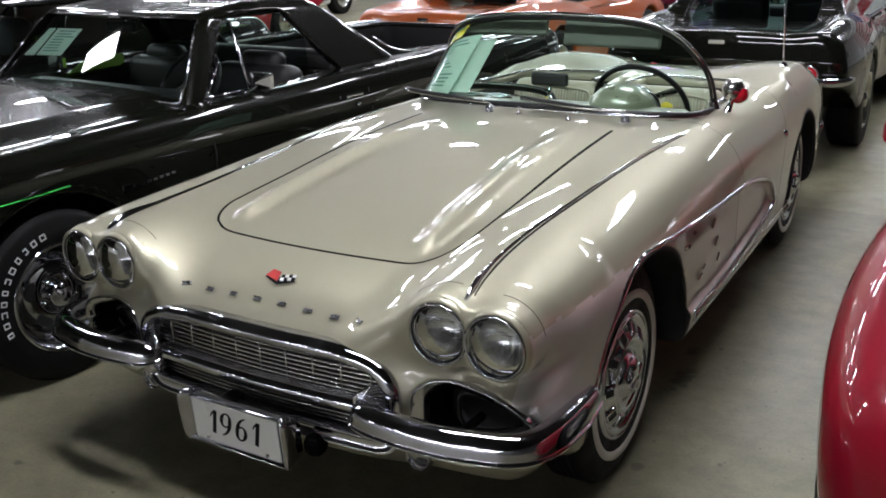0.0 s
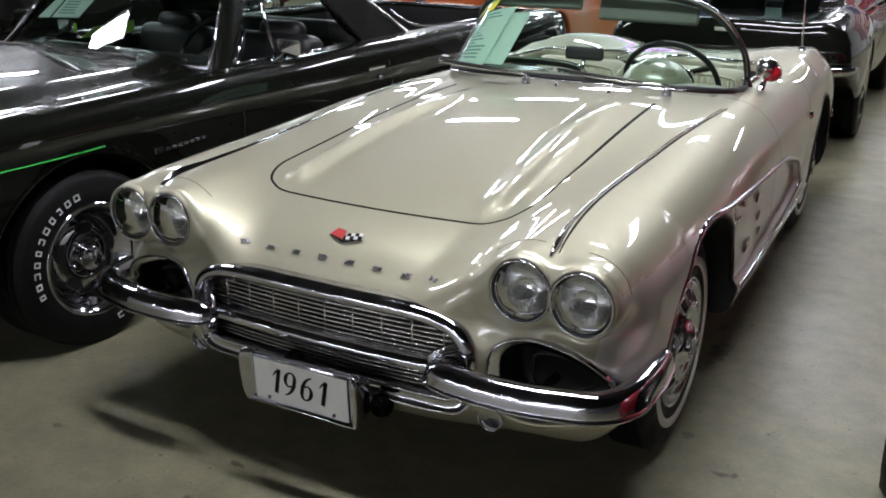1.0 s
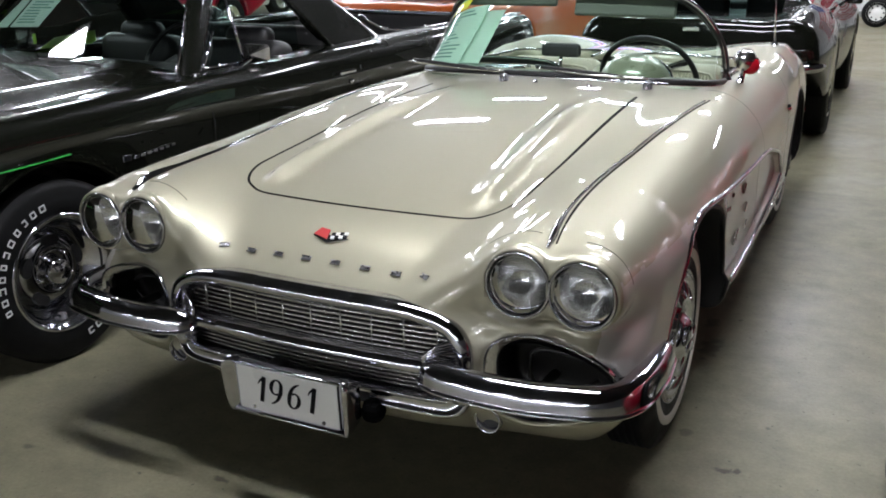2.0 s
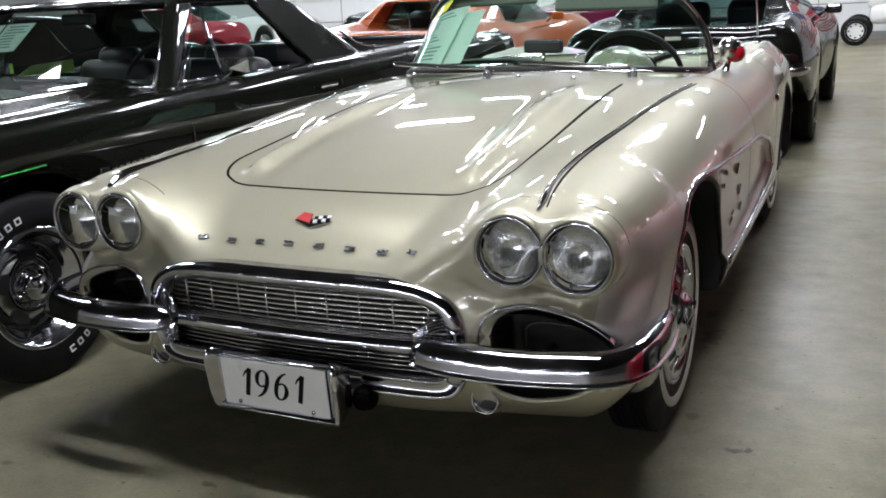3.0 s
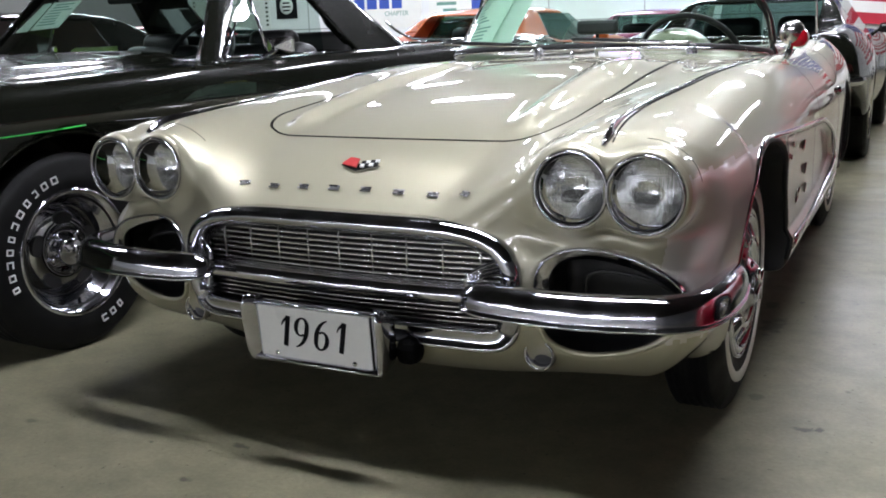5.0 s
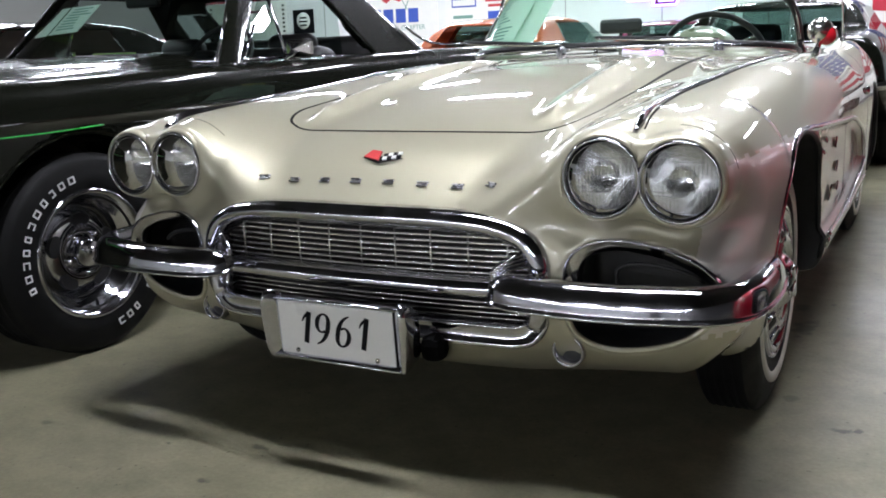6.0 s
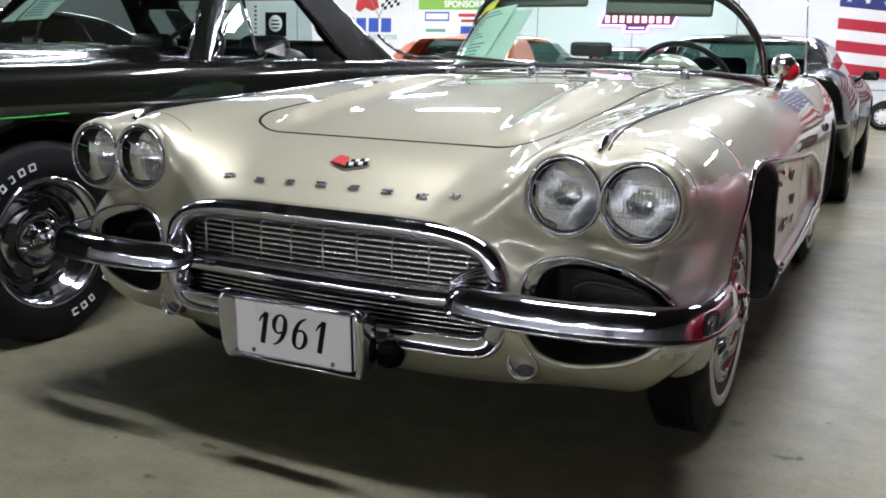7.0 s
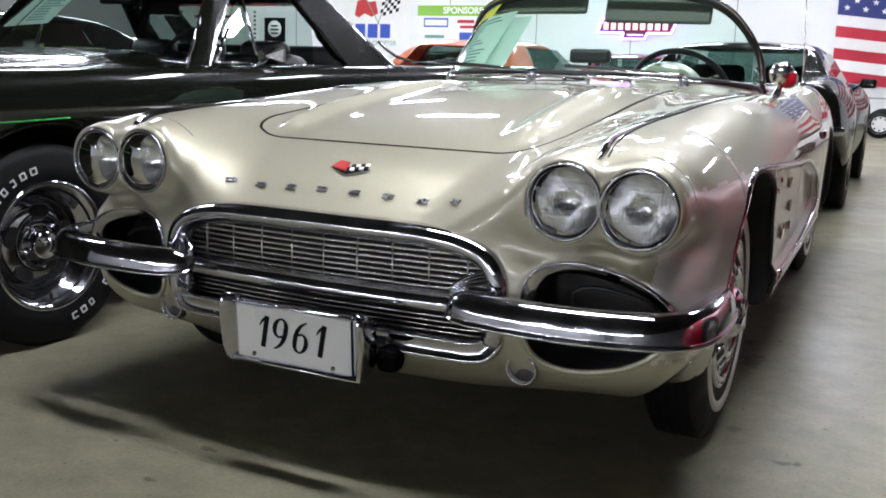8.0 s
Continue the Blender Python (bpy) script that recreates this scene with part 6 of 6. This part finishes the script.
def lettering(text, height, mat, parent, at, label="", bold=0.0, stretch=1.0):
    """Flat words facing the hall, from Blender's own font."""
    c = bpy.data.curves.new("words", "FONT")
    c.body, c.size, c.extrude, c.offset, c.align_x, c.align_y = text, height, 0.002, bold, "CENTER", "CENTER"
    tmp = new("words_source", c)
    bpy.context.view_layer.update()
    me = bpy.data.meshes.new_from_object(tmp.evaluated_get(bpy.context.evaluated_depsgraph_get()))
    bpy.data.objects.remove(tmp)
    ob = link("words", me, mat, parent, label, False)
    ob.matrix_basis = pose(*at, 90, 0, 0) @ Matrix.Diagonal((stretch, 1, 1, 1))
    return ob


def wall_board(name, x0, x1, z0, z1, mat, label, category, at_y=WY):
    base = thing(name, label, category, ((x0 + x1) / 2, at_y, (z0 + z1) / 2))
    box("panel", (0, 0, 0), (x1 - x0, 0.012, z1 - z0), mat, base)
    return base


# panel seams of the wall
for k in range(13):
    ob = box("trim", (-17.0 + 2.1 * k, Y_FAR - 0.004, CEILING_Z / 2), (0.018, 0.008, CEILING_Z), M_WALL_DIM)
    tagged(ob, "thin grey seam strip of the wall panels", "trim", kind="structure")
for z in (0.62, 1.15):
    ob = box("trim", (-4.5, Y_FAR - 0.006, z), (26.0, 0.010, 0.022), M_WALL_DIM)
    tagged(ob, "thin grey horizontal wall strip", "trim", kind="structure")
ob = box("baseboard", (-4.5, Y_FAR - 0.01, 0.05), (26.8, 0.02, 0.10), M_WALL_DIM)
tagged(ob, "low grey baseboard along the far wall", "baseboard", kind="structure")

# the flag: thirteen rippled stripes and a blue field with stars
FX, FZ, FW, FS = -0.45, 0.92, 4.6, 0.203
flag = thing("flag", "large striped national flag hanging on the far wall", "flag", (FX, WY - 0.06, FZ))


def flag_wave(x, z):
    return -0.06 * math.sin(x * 4.2 + z * 0.8) - 0.015 * math.sin(x * 9.0 - z * 1.7)


def flag_drop(x):
    return -0.15 * math.sin(min(x, 2.3) / 4.6 * math.pi)


def cloth(name, x0, x1, z0, z1, mat, parent, lift=0.0, n=40):
    verts, faces = [], []
    for i in range(n + 1):
        x = x0 + (x1 - x0) * i / n
        for z in (z0, (z0 + z1) / 2, z1):
            verts.append((x, flag_wave(x, z) - lift, z + flag_drop(x)))
    for i in range(n):
        for j in range(2):
            k = i * 3 + j
            faces.append((k, k + 3, k + 4, k + 1))
    return link(name, grid_mesh(name, verts, faces), mat, parent)


for k in range(13):
    cloth("stripe", 0, FW, k * FS, (k + 1) * FS, M_FLAGRED if k % 2 == 0 else M_FLAGWHITE, flag)
cloth("star_field", 0, 1.95, 6 * FS, 13 * FS, M_FLAGBLUE, flag, 0.006)
for r in range(9):
    for c in range(6 if r % 2 == 0 else 5):
        x = 0.16 + c * 0.32 + (0.16 if r % 2 else 0)
        z = 6 * FS + 0.14 + r * 0.143
        pts = []
        for k in range(10):
            a = math.pi / 2 + k * math.pi / 5
            q = 0.062 if k % 2 == 0 else 0.025
            px, pz = x + q * math.cos(a), z + q * math.sin(a)
            pts.append((px, flag_wave(px, pz) - 0.012, pz + flag_drop(px)))
        link("star", grid_mesh("star", pts, [tuple(range(9, -1, -1))]), M_FLAGWHITE, flag, "", False)

# club banner: crossed flags over blue lettering blocks
club = wall_board("club_banner", -11.95, -9.62, 1.12, 2.75, M_PAPER, "white club banner with crossed flags and blue blocks", "banner")
rag = [(-0.62, -0.02), (-0.55, 0.30), (-0.38, 0.36), (-0.22, 0.28), (-0.05, 0.30), (0.02, 0.02), (-0.15, -0.06), (-0.35, 0.02), (-0.50, -0.08)]
slab("red_flag", [(x + 0.30, z) for x, z in rag], -0.006, M_SIGNRED, club, "red printed flag", at=(0, -0.007, 0.16))
for i in range(6):
    for j in range(5):
        x, z = 0.36 + i * 0.085 + j * 0.018, 0.10 + j * 0.085 + i * 0.022
        slab("check", [(x, z), (x + 0.08, z + 0.02), (x + 0.095, z + 0.10), (x + 0.015, z + 0.08)], -0.005, M_INK if (i + j) % 2 else M_PLATE, club, at=(0, -0.007, 0))
for x0, x1 in ((0.36, -0.05), (0.30, 0.62)):
    tube("flag_pole", [(x0, -0.010, -0.08), (x1, -0.010, 0.58)], 0.010, M_PRINT, club)
for k in range(4):
    x = -0.50 + k * 0.34
    bm = bmesh.new()
    block(bm, (x, -0.010, -0.22), (0.27, 0.008, 0.32), 0.003)
    if k % 2:
        block(bm, (x + 0.05, -0.012, -0.22), (0.10, 0.010, 0.10), 0.003)
    part("blue_block", bm, M_BLUE, club, "blue printed letter block")
lettering("CHAPTER", 0.15, M_PRINT, club, (0.50, -0.010, -0.50))

# sponsors' board
board = wall_board("sponsor_board", -9.42, -7.35, 0.95, 2.31, M_PAPER, "white sponsors board with a green heading", "sign")
box("heading", (0, -0.009, 0.555), (2.05, 0.008, 0.23), M_SIGNGREEN, board, "green heading strip")
lettering("SPONSORS", 0.20, M_PLATE, board, (0.12, -0.016, 0.555), "white heading letters", 0.004)
for x, z, w, h, m in ((-0.55, 0.29, 0.62, 0.20, M_BLUE), (0.20, 0.32, 0.42, 0.07, M_SIGNRED), (0.26, 0.20, 0.40, 0.06, M_SIGNRED), (-0.58, -0.02, 0.50, 0.07, M_PRINT), (-0.50, -0.16, 0.34, 0.06, M_PRINT), (0.28, -0.05, 0.46, 0.26, M_BLUE), (-0.52, -0.40, 0.54, 0.10, M_SIGNGREEN), (0.26, -0.42, 0.44, 0.14, M_SIGNRED)):
    box("sponsor_mark", (x, -0.009, z), (w, 0.006, h), m, board, "plain printed sponsor mark", 0.002)
box("sponsor_rule", (-0.55, -0.013, 0.29), (0.56, 0.006, 0.13), M_PAPER, board)

# certificates and poster seen through the pickup's cabin
cert = wall_board("certificate_board", -16.5, -13.95, 1.18, 2.25, M_PAPER, "white certificate board with red script bars", "sign")
for k, (w, m) in enumerate(((1.5, M_NEONBACK), (1.0, M_PRINT), (0.7, M_PRINT))):
    box("script_bar", (0.05 * k, -0.009, 0.30 - 0.2 * k), (w, 0.006, 0.07 if k == 0 else 0.03), m, cert, "", 0.002)
for s in (-1, 1):
    for k in range(9):
        box("border_mark", (s * 1.18, -0.009, -0.42 + k * 0.105), (0.07, 0.006, 0.05), M_INK, cert)
poster = wall_board("poster", -13.75, -13.12, 1.42, 2.0, M_INK, "small black and white poster", "poster")
lathe("poster_disc", [(0.0005, -0.006), (0.20, -0.006), (0.20, 0.0)], M_PLATE, poster, "", 32, "y", (0, -0.006, 0.02))
for k in range(3):
    box("poster_bar", (0, -0.014, 0.09 - k * 0.09), (0.26 - 0.05 * abs(k - 1), 0.004, 0.04), M_INK, poster)

# neon sign: a glowing bow-tie outline round a row of red bars
neon = thing("neon_sign", "glowing violet neon sign in a bow-tie outline", "neon sign", (-4.30, WY - 0.05, 1.88))
outline = [(-0.80, -0.13), (-0.70, 0.15), (-0.26, 0.15), (-0.20, 0.26), (0.28, 0.26), (0.24, 0.15), (0.86, 0.15), (0.74, -0.13), (0.26, -0.13), (0.20, -0.25), (-0.28, -0.25), (-0.24, -0.13)]
dense = []
for (a, b), (c, d) in zip(outline, outline[1:] + outline[:1]):
    for t in np.linspace(0, 1, 10, endpoint=False):
        dense.append((a + (c - a) * t, 0, b + (d - b) * t))
tube("neon_tube", dense, 0.022, M_NEON, neon, "violet glowing tube", True, (0, 1, 0), 8)
for k in range(9):
    box("neon_bar", (-0.62 + k * 0.155, -0.01, 0.01), (0.10, 0.03, 0.16), M_NEONRED, neon, "pink-white glowing bar", 0.01)
tube("neon_tube", [(-0.16, 0, -0.17), (0.16, 0, -0.17)], 0.014, M_NEON, neon)
slab("neon_back", outline, 0.01, M_NEONBACK, neon, at=(0, 0.03, 0))

# a white golf cart by the far wall
cart = thing("golf_cart", "white golf cart parked by the far wall", "golf cart", (1.35, 15.6, 0))
bm = bmesh.new()
block(bm, (0, 0, 0.50), (1.15, 0.95, 0.34), 0.10, None, 4)
block(bm, (-0.42, 0, 0.72), (0.42, 0.90, 0.26), 0.10, Matrix.Rotation(-0.25, 3, "Y"), 4)
block(bm, (0.70, 0, 0.55), (0.8, 0.95, 0.42), 0.10, None, 4)
part("cart_body", bm, M_WHITE, cart, "white moulded body", True)
bm = bmesh.new()
block(bm, (0.45, 0, 0.84), (0.50, 0.90, 0.14), 0.05, None, 3)
block(bm, (0.72, 0, 1.08), (0.12, 0.90, 0.42), 0.05, Matrix.Rotation(0.15, 3, "Y"), 3)
part("cart_seat", bm, M_VINYL_BLACK, cart, "black bench seat", True)
bm = bmesh.new()
block(bm, (0.30, 0, 1.86), (1.55, 1.05, 0.07), 0.03, None, 3)
part("cart_roof", bm, M_WHITE, cart, "", True)
for x, y in ((-0.36, -0.45), (-0.36, 0.45), (0.98, -0.45), (0.98, 0.45)):
    tube("roof_post", [(x, y, 0.75), (x + 0.05, y, 1.85)], 0.018, M_INK, cart, "", up=(0, 1, 0))
for x in (-0.78, 0.78):
    for s in (-1, 1):
        tyre = lathe("wheel", [(0.13, -0.08), (0.21, -0.09), (0.235, -0.06), (0.235, 0.06), (0.21, 0.09), (0.13, 0.08)], M_RUBBER, cart, "small black tyre", 40, "y", (x, s * 0.46, 0.235))
        lathe("rim", [(0.165, s * 0.088), (0.155, s * 0.070), (0.10, s * 0.060), (0.05, s * 0.075), (0.0005, s * 0.08)], M_WHITE, tyre, "white steel rim", 32, "y", (x, s * 0.46, 0.235))
        for k in range(8):
            a = k * math.pi / 4
            lathe("rim_hole", [(0.0005, s * 0.0), (0.016, s * 0.0), (0.016, -s * 0.01)], M_DARK, tyre, "", 10, "y", (x + 0.105 * math.cos(a), s * (0.46 + 0.066), 0.235 + 0.105 * math.sin(a)))
        for dz in (0,):
            tube("axle", [(x, 0, 0.235), (x, s * 0.45, 0.235)], 0.03, M_DARK, cart)
